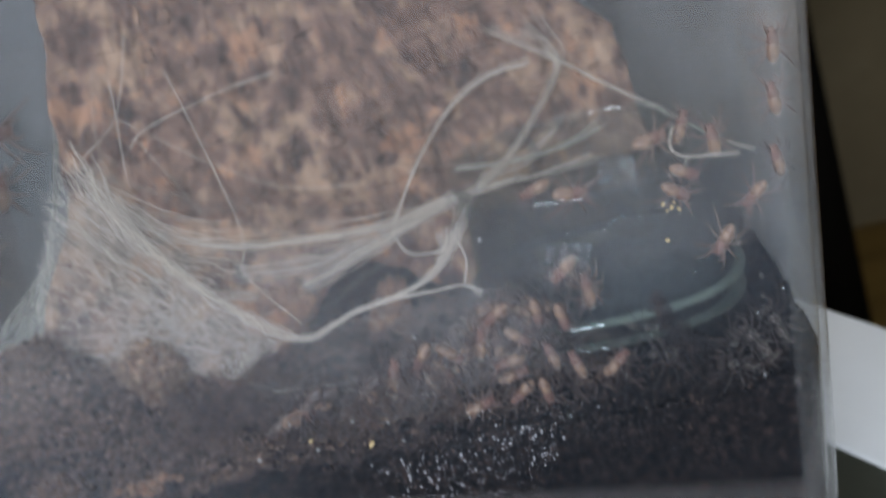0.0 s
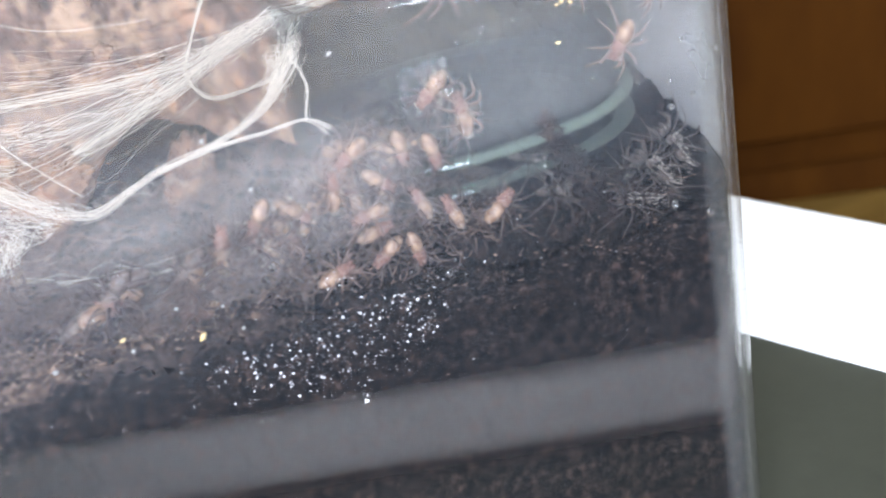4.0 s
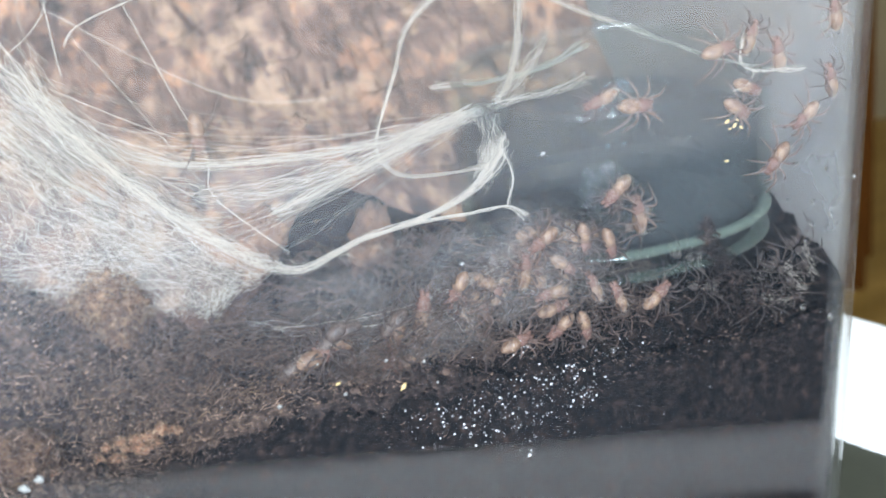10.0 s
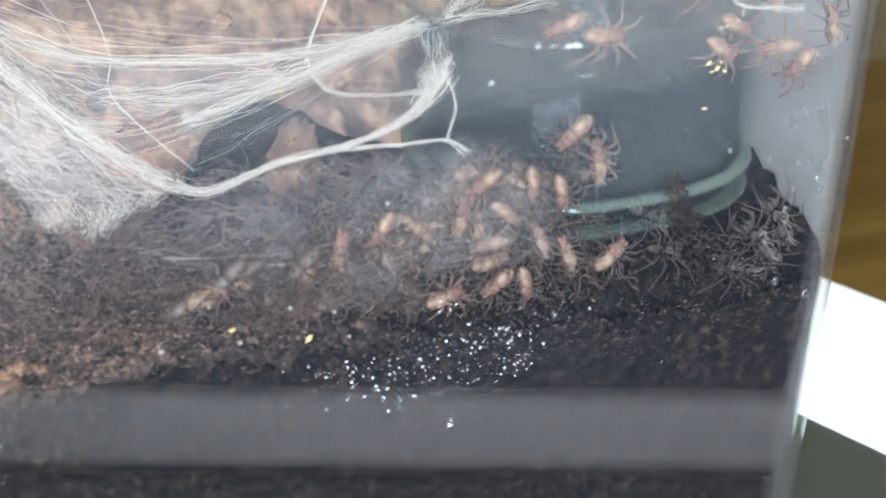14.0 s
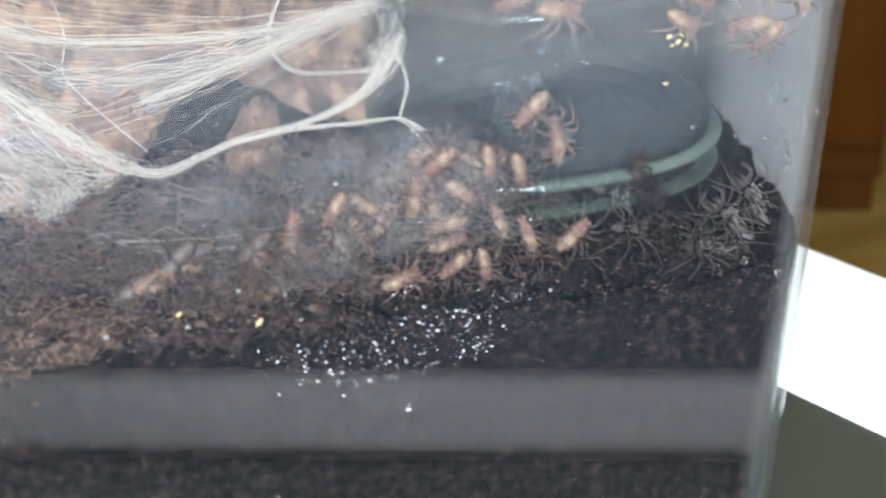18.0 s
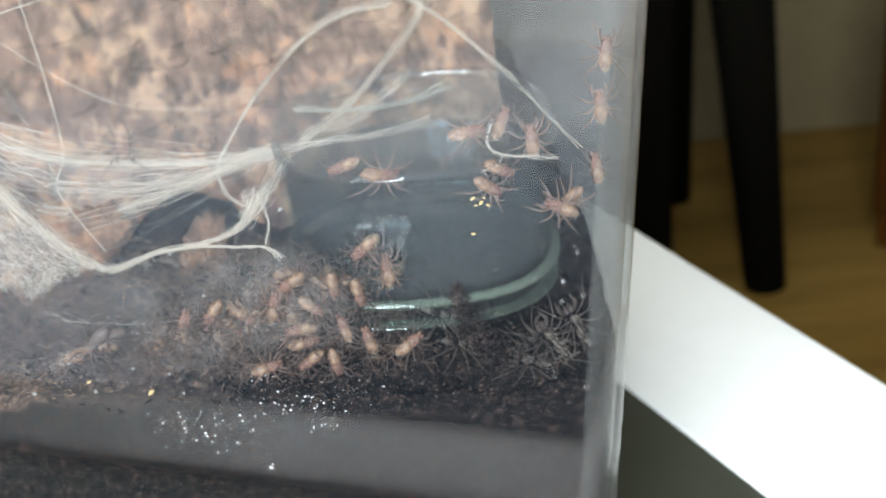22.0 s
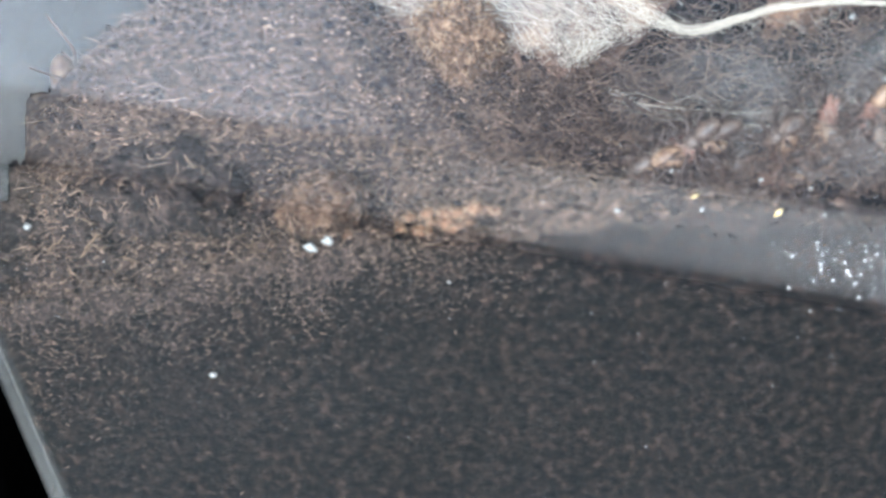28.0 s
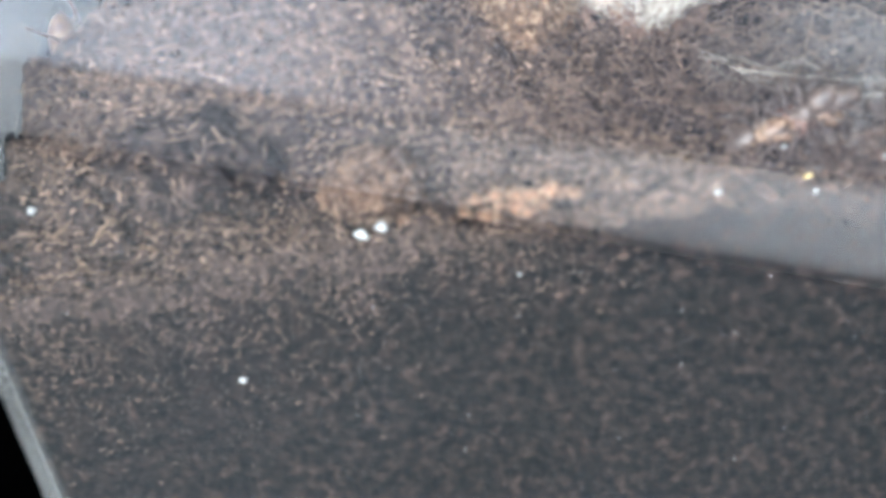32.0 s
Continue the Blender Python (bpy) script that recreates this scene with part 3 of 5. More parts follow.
def loft(loops, close=()):
    verts, faces, n = [], [], len(loops[0])
    for loop in loops:
        verts += loop
    for i in range(len(loops) - 1):
        for k in range(n):
            a, b = i * n + k, i * n + (k + 1) % n
            faces.append((a, b, b + n, a + n))
    for i in close:
        face = tuple(range(i * n, i * n + n))
        faces.append(face if i else face[::-1])
    return verts, faces


def plastic_tub():
    t = empty("plastic_tub")
    zs = [0.0015 + 0.2585 * k / 6 for k in range(7)]
    v, f = loft([outline(z, 0) for z in zs] + [outline(z, 0.0016) for z in reversed(zs[1:])] + [outline(0.004, 0.0016)], (0,))
    n = len(outline(0, 0))
    f.append(tuple(range(len(v) - n, len(v))))
    body = raw_mesh("tub_body", v, f, M_TUB, False)
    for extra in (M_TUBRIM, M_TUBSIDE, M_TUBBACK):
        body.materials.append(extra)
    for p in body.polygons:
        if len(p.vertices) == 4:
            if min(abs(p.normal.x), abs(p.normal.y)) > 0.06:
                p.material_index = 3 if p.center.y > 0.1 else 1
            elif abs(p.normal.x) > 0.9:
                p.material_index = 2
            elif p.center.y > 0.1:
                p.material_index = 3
    part("body", body, M_TUB, t, "clear, faintly hazy plastic body")
    v, f = loft([outline(0.2602, -0.004), outline(0.268, -0.004), outline(0.268, 0.0016), outline(0.2602, 0.0016), outline(0.2602, -0.004)])
    part("rim", raw_mesh("tub_rim", v, f, M_TUBRIM, False), M_TUBRIM, t, "thick milky plastic rim")
    tagged(t, "clear tapered plastic tub holding soil, cork and spiders", "terrarium")


plastic_tub()

# ---- soil ----
IN = 0.0017


def inside(x, y, z, gap):
    """Pulls a point back inside the rounded inner wall of the tub."""
    x0, x1, y0, y1 = left_x(z) + gap, right_x(z) - gap, gap, TUB_DEPTH - gap
    x, y = min(max(x, x0), x1), min(max(y, y0), y1)
    for rr, cx, sx in ((CORNER_LEFT - gap, x0 + CORNER_LEFT - gap, -1), (CORNER - gap, x1 - CORNER + gap, 1)):
        for cy, sy in ((y0 + rr, -1), (y1 - rr, 1)):
            dx, dy = x - cx, y - cy
            if dx * sx > 0 and dy * sy > 0 and math.hypot(dx, dy) > rr:
                k = rr / math.hypot(dx, dy)
                return cx + dx * k, cy + dy * k
    return x, y


def soil():
    nx, ny = 300, 230
    gap = IN + 0.0003
    verts, faces = [], []
    for j in range(ny + 1):
        for i in range(nx + 1):
            u, v = i / nx, j / ny
            x, y = -0.0012 + 0.2067 * u, TUB_DEPTH * v
            z = soil_height(x, y)
            verts.append((*inside(x, y, z, gap), z))
    row = nx + 1
    for j in range(ny):
        for i in range(nx):
            a = j * row + i
            faces.append((a, a + 1, a + row + 1, a + row))
    # walls of soil down to the floor of the tub, pressed against the plastic
    ring = [i for i in range(row)] + [j * row + nx for j in range(1, ny + 1)] + [ny * row + i for i in range(nx - 1, -1, -1)] + [j * row for j in range(ny - 1, 0, -1)]
    levels = 40
    last = ring
    for k in range(1, levels + 1):
        s = k / levels
        start = len(verts)
        for q in ring:
            x, y, z = verts[q]
            zz = z + (0.0043 - z) * s
            xx = 0.1012 + (x - 0.1012) * (right_x(zz) - left_x(zz)) / (right_x(z) - left_x(z))
            pit = 0.0022 * max(0.0, fbm(xx * 210, y * 210, zz * 210) - 0.12) * min(1, k / 3)
            verts.append((*inside(xx, y, zz, gap + pit), zz))
        now = list(range(start, start + len(ring)))
        for m in range(len(ring)):
            m2 = (m + 1) % len(ring)
            faces.append((last[m], now[m], now[m2], last[m2]))
        last = now
    faces.append(tuple(last[::-1]))
    body = raw_mesh("substrate", verts, faces, M_SOIL)
    body.materials.append(M_BLACKSOIL)
    body.materials.append(M_BROWNSOIL)
    # the soil is black round the jar and on the walls, paler brown towards the left
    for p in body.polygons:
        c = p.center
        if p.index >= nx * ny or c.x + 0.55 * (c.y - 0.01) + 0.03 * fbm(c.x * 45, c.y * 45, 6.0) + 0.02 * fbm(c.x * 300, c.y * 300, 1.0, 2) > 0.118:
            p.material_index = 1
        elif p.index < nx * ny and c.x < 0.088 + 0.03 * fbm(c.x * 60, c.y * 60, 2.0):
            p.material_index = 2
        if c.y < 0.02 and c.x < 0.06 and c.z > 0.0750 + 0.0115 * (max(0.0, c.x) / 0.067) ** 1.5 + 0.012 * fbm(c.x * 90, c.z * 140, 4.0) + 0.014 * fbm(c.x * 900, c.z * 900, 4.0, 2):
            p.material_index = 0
    return tagged(new("substrate", body), "deep dark damp coir soil filling the tub's base", "soil", kind="stuff")


soil()


def fibres():
    """Loose strands, flakes and crumbs of coir over the soil."""
    rng = random.Random(5)
    v, f = [], []
    for k in range(46000):
        if k < 12000:
            x, y = rng.gauss(0.042, 0.022), rng.gauss(0.034, 0.013)
            if not 0.003 < y < 0.09:
                continue
        elif k < 28000:
            x, y = rng.uniform(0.004, 0.196), 0.003 + 0.11 * rng.random() ** 1.7
        else:
            x, y = rng.gauss(0.05, 0.035), abs(rng.gauss(0.016, 0.017)) + 0.003
        if not (0.005 < x < 0.194):
            continue
        if x > 0.112 and rng.random() < 0.75:
            continue
        z = soil_height(x, y)
        a = rng.uniform(0, 6.28)
        if rng.random() < 0.35:
            # a flake
            ln, w = rng.uniform(0.0003, 0.0010), rng.uniform(0.00008, 0.00026)
            up = rng.uniform(0.0, 0.5)
            d = Vector((math.cos(a), math.sin(a), up)) * ln
            p = Vector((x, max(0.0026, y), z + 0.00005))
            tube(v, f, [p, p + d * 0.5, p + d], [w * 0.5, w, w * 0.3], 3)
            continue
        ln = rng.choice((0.0005, 0.0008, 0.0012, 0.0018, 0.0030)) * rng.uniform(0.7, 1.6)
        lift, bend = rng.uniform(-0.1, 0.7), rng.gauss(0, 0.5)
        pts = []
        for s in (0, 0.5, 1):
            aa = a + bend * s
            px, py = x + ln * s * math.cos(aa), max(0.0026, y + ln * s * math.sin(aa))
            pts.append((px, py, z + 0.00008 + ln * lift * s * (1.15 - 0.6 * s)))
        r = rng.choice((0.00002, 0.00003, 0.00004, 0.00006)) * rng.uniform(0.8, 1.4)
        tube(v, f, pts, [r, r * 1.1, r * 0.4], 3)
    # fine shreds pressed against the front plastic, most of them close under the surface
    for k in range(16000):
        x = rng.uniform(0.004, 0.196)
        if x > 0.06 and rng.random() < min(0.9, (x - 0.06) / 0.03):
            continue
        z = soil_height(x, 0.002) + 0.001 - rng.expovariate(1 / (0.0042 + 0.0075 * max(0.0, 1 - x / 0.06)))
        if z < 0.03:
            continue
        a, ln = rng.gauss(0, 0.8), rng.uniform(0.0002, 0.0009)
        r = rng.uniform(0.00002, 0.00006)
        tube(v, f, [(x, 0.00192, z), (x + ln * math.cos(a), 0.00190, z + ln * math.sin(a))], [r, r * 0.6], 3)
    tagged(new("coir_strands", raw_mesh("coir_strands", v, f, M_FIBRE)), "loose brown coir strands strewn over the soil", "coir", kind="stuff")
    # the few long pale strands
    v, f = [], []
    for k in range(46):
        x, y = rng.uniform(0.008, 0.10), rng.uniform(0.004, 0.022)
        a, ln, bend = rng.gauss(0, 0.8), rng.uniform(0.002, 0.0065), rng.uniform(-1.4, 1.4)
        pts = []
        px, py = x, y
        for i in range(6):
            pts.append((px, py, soil_height(px, py) + 0.0003 + 0.0006 * math.sin(i * 0.6)))
            px, py = px + ln / 5 * math.cos(a + bend * i / 5), max(0.0028, py + 0.6 * ln / 5 * math.sin(a + bend * i / 5))
        r = rng.uniform(0.00004, 0.0001)
        tube(v, f, pts, [r * 0.5, r, r * 1.1, r, r * 0.8, r * 0.3], 4)
    # dark bristles that stand up from the crest of the mound
    for bx, by in ((0.0425, 0.034), (0.066, 0.033), (0.055, 0.035)):
        z = soil_height(bx, by)
        tube(v, f, [(bx, by, z), (bx - 0.0004, by, z + 0.002), (bx - 0.001, by, z + 0.0042)], [0.00006, 0.00005, 0.00002], 3)
    tagged(new("pale_strands", raw_mesh("pale_strands", v, f, M_STRAW)), "long pale tan coir strands curled on the soil", "coir", kind="stuff")


fibres()


def pressed_crumbs():
    """Fine dark grains of soil pressed against the front plastic."""
    rng = random.Random(6)
    v, f = [], []
    for k in range(15000):
        x, z = rng.uniform(0.003, 0.197), 0.022 + 0.063 * rng.random() ** 0.8
        if z > soil_height(x, 0.002) or not left_x(z) + 0.008 < x < right_x(z) - 0.011:
            continue
        a, ln = rng.uniform(0, 6.28), rng.uniform(0.00006, 0.0003) * (2.4 if rng.random() < 0.06 else 1.0)
        r = rng.uniform(0.00002, 0.00008)
        tube(v, f, [(x, 0.00194, z), (x + 0.5 * ln * math.cos(a), 0.00190, z + 0.5 * ln * math.sin(a)), (x + ln * math.cos(a + 0.4), 0.00194, z + ln * math.sin(a + 0.4))], [r * 0.5, r, r * 0.4], 3)
    tagged(new("pressed_soil", raw_mesh("pressed_soil", v, f, M_GRAIN)), "fine dark soil grains pressed against the plastic", "soil", kind="stuff")


pressed_crumbs()


def crumbs():
    rng = random.Random(15)
    v, f = [], []
    # crumbs of coir, some of them in clusters
    base = bmesh.new()
    bmesh.ops.create_icosphere(base, subdivisions=1, radius=1)
    ico_v, ico_f = [p.co.copy() for p in base.verts], [tuple(q.index for q in p.verts) for p in base.faces]
    base.free()
    for k in range(1800):
        if k % 6 == 0:
            hx, hy = rng.uniform(0.006, 0.12), 0.004 + 0.05 * rng.random() ** 1.4
        x, y = hx + rng.gauss(0, 0.0016), max(0.0034, hy + rng.gauss(0, 0.0014))
        if not (0.006 < x < 0.19):
            continue
        s = 0.0002 + 0.0006 * rng.random() ** 3
        z, start = soil_height(x, y) + s * 0.3, len(v)
        for p in ico_v:
            g = s * (1 + 1.3 * fbm(p.x * 3 + k, p.y * 3, p.z * 3, 2))
            v.append((x + p.x * g * 1.2, max(0.0021, y + p.y * g), z + p.z * g * 0.8))
        f += [tuple(i + start for i in q) for q in ico_f]
    tagged(new("soil_crumbs", raw_mesh("soil_crumbs", v, f, M_CRUMB, False)), "dark crumbs of coir lying in clusters on the soil", "soil", kind="stuff")


crumbs()


def clod(name, at, size, material, label, seed, strands=220, lumps=1.4, fray=None, rough=1.0, spike=0.0):
    """A rough ball of fibre with strands standing out."""
    rng = random.Random(seed)
    bm = bmesh.new()
    bmesh.ops.create_icosphere(bm, subdivisions=5 if size[0] > 0.004 else 3, radius=1)
    for p in bm.verts:
        d = p.co.normalized()
        k = 1 + 0.3 * rough * fbm(d.x * 16, d.y * 16 + seed, d.z * 16, 3) + 0.28 * lumps * fbm(d.x * 2 + seed, d.y * 2, d.z * 2) + 0.34 * rough * fbm(d.x * 7, d.y * 7 + seed, d.z * 7)
        p.co = Vector((d.x * size[0] * k, d.y * size[1] * k, d.z * size[2] * k))
    c = empty(name, at)
    part("core", bm, material, c)
    v, f = [], []
    for _ in range(strands):
        d = Vector((rng.gauss(0, 1), rng.gauss(0, 1), rng.gauss(0, 1))).normalized()
        p = Vector((d.x * size[0], d.y * size[1], d.z * size[2])) * rng.uniform(0.9, 1.08)
        t = d.cross(Vector((rng.gauss(0, 1), rng.gauss(0, 1), rng.gauss(0, 1)))).normalized()
        ln = min(0.0022, size[0] * rng.uniform(0.15, 0.5) * (2.6 if size[0] < 0.002 else 1))
        tube(v, f, [p, p + t * ln * 0.5 + d * ln * (0.15 + 0.4 * spike * rng.random()), p + t * ln + d * ln * (rng.uniform(-0.1, 0.3) + spike * rng.random())], [0.00005, 0.00008, 0.00003], 3)
    if v:
        tagged(part("strands", raw_mesh("clod_strands", v, f, fray or M_FRAY), fray or M_FRAY, c, "frayed coir strands"), kind="stuff")
    tagged(c, label, "clod")
    return c


clod("coir_clod", (0.0700, 0.0365, 0.0965), (0.0064, 0.005, 0.0072), M_CLOD, "light brown clod of dry coir under the web", 3, 2600, 2.8, None, 1.3, 0.8)
clod("dark_coir_clod", (0.028, 0.016, 0.089), (0.010, 0.007, 0.006), M_SOIL, "dark rough clod of damp coir", 8, 900, 2.0, M_FIBRE)
clod("small_coir_clod", (0.0505, 0.0125, 0.0862), (0.0058, 0.005, 0.0046), M_DUSTY, "small rounded clod of dry coir", 11, 1800, 2.2, M_FIBRE)
rc = random.Random(40)
for k in range(24):
    cx, cz = rc.gauss(0.0655, 0.0038), rc.gauss(0.0868, 0.0013) + 0.0
    cs = rc.uniform(0.0005, 0.0012)
    clod("orange_crumb", (cx, 0.0045 + rc.random() * 0.002, cz + 0.15 * (cx - 0.0655)), (cs, cs * 0.7, cs * rc.uniform(0.5, 0.9)), M_CHIP, "orange-brown crumb of bark on the soil", 100 + k, 90, 3.2)

# ---- cork bark ----


def cork_top(x):
    s = min(1.0, max(0.0, (x - 0.105) / 0.085))
    return 0.200 - 0.066 * s ** 1.2


def cork_y(x, z):
    """Front surface of the bark, which leans back; its left side stands nearer."""
    return 0.048 + 0.75 * (z - 0.095) - 0.25 * (0.12 - x)


def cork():
    c = empty("cork_bark", (0, 0, 0))
    nx, nz = 230, 200
    front, back = [], []
    for j in range(nz + 1):
        for i in range(nx + 1):
            u, w = i / nx, j / nz
            x = 0.050 + 0.140 * u
            z0 = 0.088 + 0.016 * bell(x, 0, 0.118, 0, 0.018, 1) + 0.004 * fbm(x * 90, 2.0)
            z = z0 + (cork_top(x) - z0) * w
            rise = min(1.0, max(0.0, (z - 0.108) / 0.026))
            x += 0.010 * rise * rise * (3 - 2 * rise) * (1 - u) ** 2
            x += 0.003 * fbm(z * 70, 4.0) * (1 if u in (0, 1) else 0.3)
            crack = max(0.0, fbm(x * 60, z * 40, 1.5)) * 0.008 + 0.006 * max(0.0, 0.14 - abs(fbm(x * 70 + 3, z * 45, 5.5))) ** 1.2
            crack += 0.02 * max(0.0, 0.07 - abs(fbm(x * 26, z * 95, 11.0)))
            y = cork_y(x, z) + crack - 0.0030 * fbm(x * 150, z * 90, 7.0) - 0.0016 * fbm(x * 330, z * 260, 2.0, 2)
            front.append((x, y, z))
            back.append((x, y + 0.011 + 0.003 * fbm(x * 60, z * 60, 9.0), z))
    row, n = nx + 1, len(front)
    f = []
    for j in range(nz):
        for i in range(nx):
            a = j * row + i
            f.append((a, a + 1, a + row + 1, a + row))
            f.append((n + a + row, n + a + row + 1, n + a + 1, n + a))
    ring = [i for i in range(row)] + [j * row + nx for j in range(1, nz + 1)] + [nz * row + i for i in range(nx - 1, -1, -1)] + [j * row for j in range(nz - 1, 0, -1)]
    for m in range(len(ring)):
        a, b = ring[m], ring[(m + 1) % len(ring)]
        f.append((a, n + a, n + b, b))
    part("bark", raw_mesh("cork_shell", front + back, f, M_CORK), M_CORK, c)
    # plates of bark that stand proud of the surface
    rng = random.Random(21)
    for k in range(9):
        x, z = rng.uniform(0.066, 0.165), rng.uniform(0.108, 0.175)
        if z > cork_top(x) - 0.012:
            continue
        bm = bmesh.new()
        bmesh.ops.create_icosphere(bm, subdivisions=3, radius=1)
        sx, sz = rng.uniform(0.0006, 0.0018), rng.uniform(0.0008, 0.0026)
        for p in bm.verts:
            d = p.co.normalized()
            g = 1 + 1.1 * fbm(d.x * 3 + k, d.y * 3, d.z * 3)
            p.co = Vector((x + d.x * sx * g, cork_y(x, z + d.z * sz * g) + 0.0008 + d.y * 0.0006 - 0.0006 * fbm(d.x * 9, d.z * 9, k), z + d.z * sz * g))
        part("bark_plate", bm, M_SCALE, c)
    tagged(c, "rough brown cork bark slab leaning in the tub", "cork bark")


cork()


def bark_chip(at, half_w, half_h, thick, lean, turn, material, seed):
    """A ragged flat piece of bark, broken round its edge."""
    n = 26
    front, back = [], []
    for j in range(n + 1):
        for i in range(n + 1):
            u, w = 2 * i / n - 1, 2 * j / n - 1
            edge = 1 + 0.30 * fbm(u * 1.3 + seed, w * 1.3, 2.0) + 0.5 * fbm(u * 4, w * 4 + seed, 4.0) + 0.25 * fbm(u * 14, w * 14 + seed, 4.0)
            q = math.hypot(u * math.sqrt(1 - w * w / 2), w * math.sqrt(1 - u * u / 2)) or 1.0
            x, z = u * math.sqrt(1 - w * w / 2) * half_w * edge, w * math.sqrt(1 - u * u / 2) * half_h * edge
            relief = 0.0022 * fbm(x * 300 + seed, z * 300, 1.0) + 0.0010 * fbm(x * 1200, z * 1200, seed)
            front.append((x, -thick * (1 - 0.7 * q ** 4) - relief + lean * z, z))
            back.append((x, thick * (1 - 0.7 * q ** 4) + lean * z, z))
    row, m = n + 1, len(front)
    f = []
    for j in range(n):
        for i in range(n):
            a = j * row + i
            f += [(a, a + 1, a + row + 1, a + row), (m + a + row, m + a + row + 1, m + a + 1, m + a)]
    ring = [i for i in range(row)] + [j * row + n for j in range(1, row)] + [n * row + i for i in range(n - 1, -1, -1)] + [j * row for j in range(n - 1, 0, -1)]
    for k in range(len(ring)):
        a, b = ring[k], ring[(k + 1) % len(ring)]
        f.append((a, m + a, m + b, b))
    ob = new("bark_chip", raw_mesh("bark_chip", front + back, f, material))
    ob.matrix_world = pose(*at, 0, turn, 0)
    return tagged(ob, "orange-brown ragged bark chip standing in the soil", "bark chip", "bark chips")


bark_chip((0.1215, 0.0435, 0.0952), 0.0046, 0.0074, 0.0010, 0.45, 22, M_SCALE, 12.3)
bark_chip((0.0985, 0.0475, 0.1000), 0.0078, 0.0056, 0.0012, 0.30, -12, M_SCALE, 7.1)

# ---- jar of water ----


def jar():
    j = empty("glass_jar", (0.1668, 0.0310, 0.0910))
    r = 0.0276
    lip = [(r - 0.0006 + 0.0010 * math.cos(2 * math.pi * k / 10), 0.0336 + 0.0008 * math.sin(2 * math.pi * k / 10)) for k in range(11)]
    v, f = lathe(lip, 96, 2.6)
    part("lip", raw_mesh("jar_lip", v, f, M_LIP), M_LIP, j, "thin shiny glass lip")
    prof = [(0.0, 0.0002), (0.023, 0.0), (0.0262, 0.0010), (0.0272, 0.0034), (r, 0.008), (r, 0.0327),
            (r - 0.0012, 0.0327), (r - 0.0015, 0.0095), (0.025, 0.0066), (0.012, 0.0056), (0.0, 0.0056)]
    v, f = lathe(prof, 96, 2.6)
    part("wall", raw_mesh("jar_wall", v, f, M_JAR), M_JAR, j, "clear round glass wall")
    for rad, hgt, thick, flat, glass in ((0.0257, 0.0026, 0.0016, 0.5, M_BASE), (0.0265, 0.0074, 0.0012, 0.8, M_RING)):
        ring = [(rad + thick * math.cos(2 * math.pi * k / 12), hgt + thick * flat * math.sin(2 * math.pi * k / 12)) for k in range(13)]
        v, f = lathe(ring, 96, 2.6)
        part("base_ring", raw_mesh("jar_ring", v, f, glass), glass, j, "thick green-tinged glass base ring")
    v, f = lathe([(0.0, 0.0066), (0.024, 0.0072), (r - 0.0022, 0.0100), (r - 0.0022, 0.0230), (r - 0.0018, 0.0235), (0.014, 0.0232), (0.0, 0.0232)], 64, 2.6)
    part("water", raw_mesh("tinted_jar_water", v, f, M_JARWATER), M_JARWATER, j, "still water, tinted dark instead of refracting")
    tagged(j, "squat clear glass jar of water sunk in the soil", "jar")


jar()

# ---- silk ----
WEB_V, WEB_F = [], []
FINE_V, FINE_F = [], []


def thread(a, b, r, sag=0.0, wobble=0.0004, n=14, fine=False, side=(0, 0, 0), seed=0.0):
    """One thread from a to b, with sag and a slight waver."""
    a, b = Vector(a), Vector(b)
    pts = []
    for k in range(n + 1):
        s = k / n
        p = a.lerp(b, s)
        env = 4 * s * (1 - s)
        p.z -= sag * env
        p += Vector(side) * env
        p += Vector((fbm(s * 5 + seed, seed * 3.1), fbm(s * 5, seed * 2.3 + 7), fbm(s * 5 + 3, seed * 1.7))) * wobble * 1.4 * min(1, env * 3)
        pts.append(p)
    tube(FINE_V if fine else WEB_V, FINE_F if fine else WEB_F, pts, r * 0.62, 3)


def chain(points, n=8):
    """A smooth line through a few points."""
    pts = [Vector(p) for p in points]
    out = []
    for i in range(len(pts) - 1):
        p0, p1, p2, p3 = pts[max(i - 1, 0)], pts[i], pts[i + 1], pts[min(i + 2, len(pts) - 1)]
        for k in range(n):
            t = k / n
            out.append(0.5 * ((2 * p1) + (p2 - p0) * t + (2 * p0 - 5 * p1 + 4 * p2 - p3) * t * t + (3 * p1 - p0 - 3 * p2 + p3) * t ** 3))
    out.append(pts[-1])
    return out


def cable(points, threads, spread, r, seed, fan=(1.0, 1.0), fine=0.4):
    """A bundle of threads along a line, wider at its ends by fan."""
    rng = random.Random(seed)
    line = chain(points, 10)
    m = len(line) - 1
    for t in range(threads):
        off = Vector((rng.gauss(0, 1), rng.gauss(0, 1) * 0.6, rng.gauss(0, 1)))
        ph, fr = rng.uniform(0, 40), rng.choice((4, 9, 16))
        pts = []
        for k, p in enumerate(line):
            s = k / m
            w = spread * (0.6 + (fan[0] - 0.6) * max(0, 1 - 3 * s) + (fan[1] - 0.6) * max(0, 3 * s - 2))
            pts.append(p + off * w * 0.8 + Vector((fbm(s * fr + ph, ph), fbm(s * fr, ph + 3), fbm(s * fr + 9, ph))) * spread * 2.2)
        thin = rng.random() < fine
        tube(FINE_V if thin else WEB_V, FINE_F if thin else WEB_F, pts, r * rng.choice((0.35, 0.5, 0.7, 1.2)) * rng.uniform(0.8, 1.2) * (0.6 if thin else 1), 3)


KNOT = (0.0997, 0.0315, 0.1007)
LUMP = (0.0869, 0.0336, 0.0945)
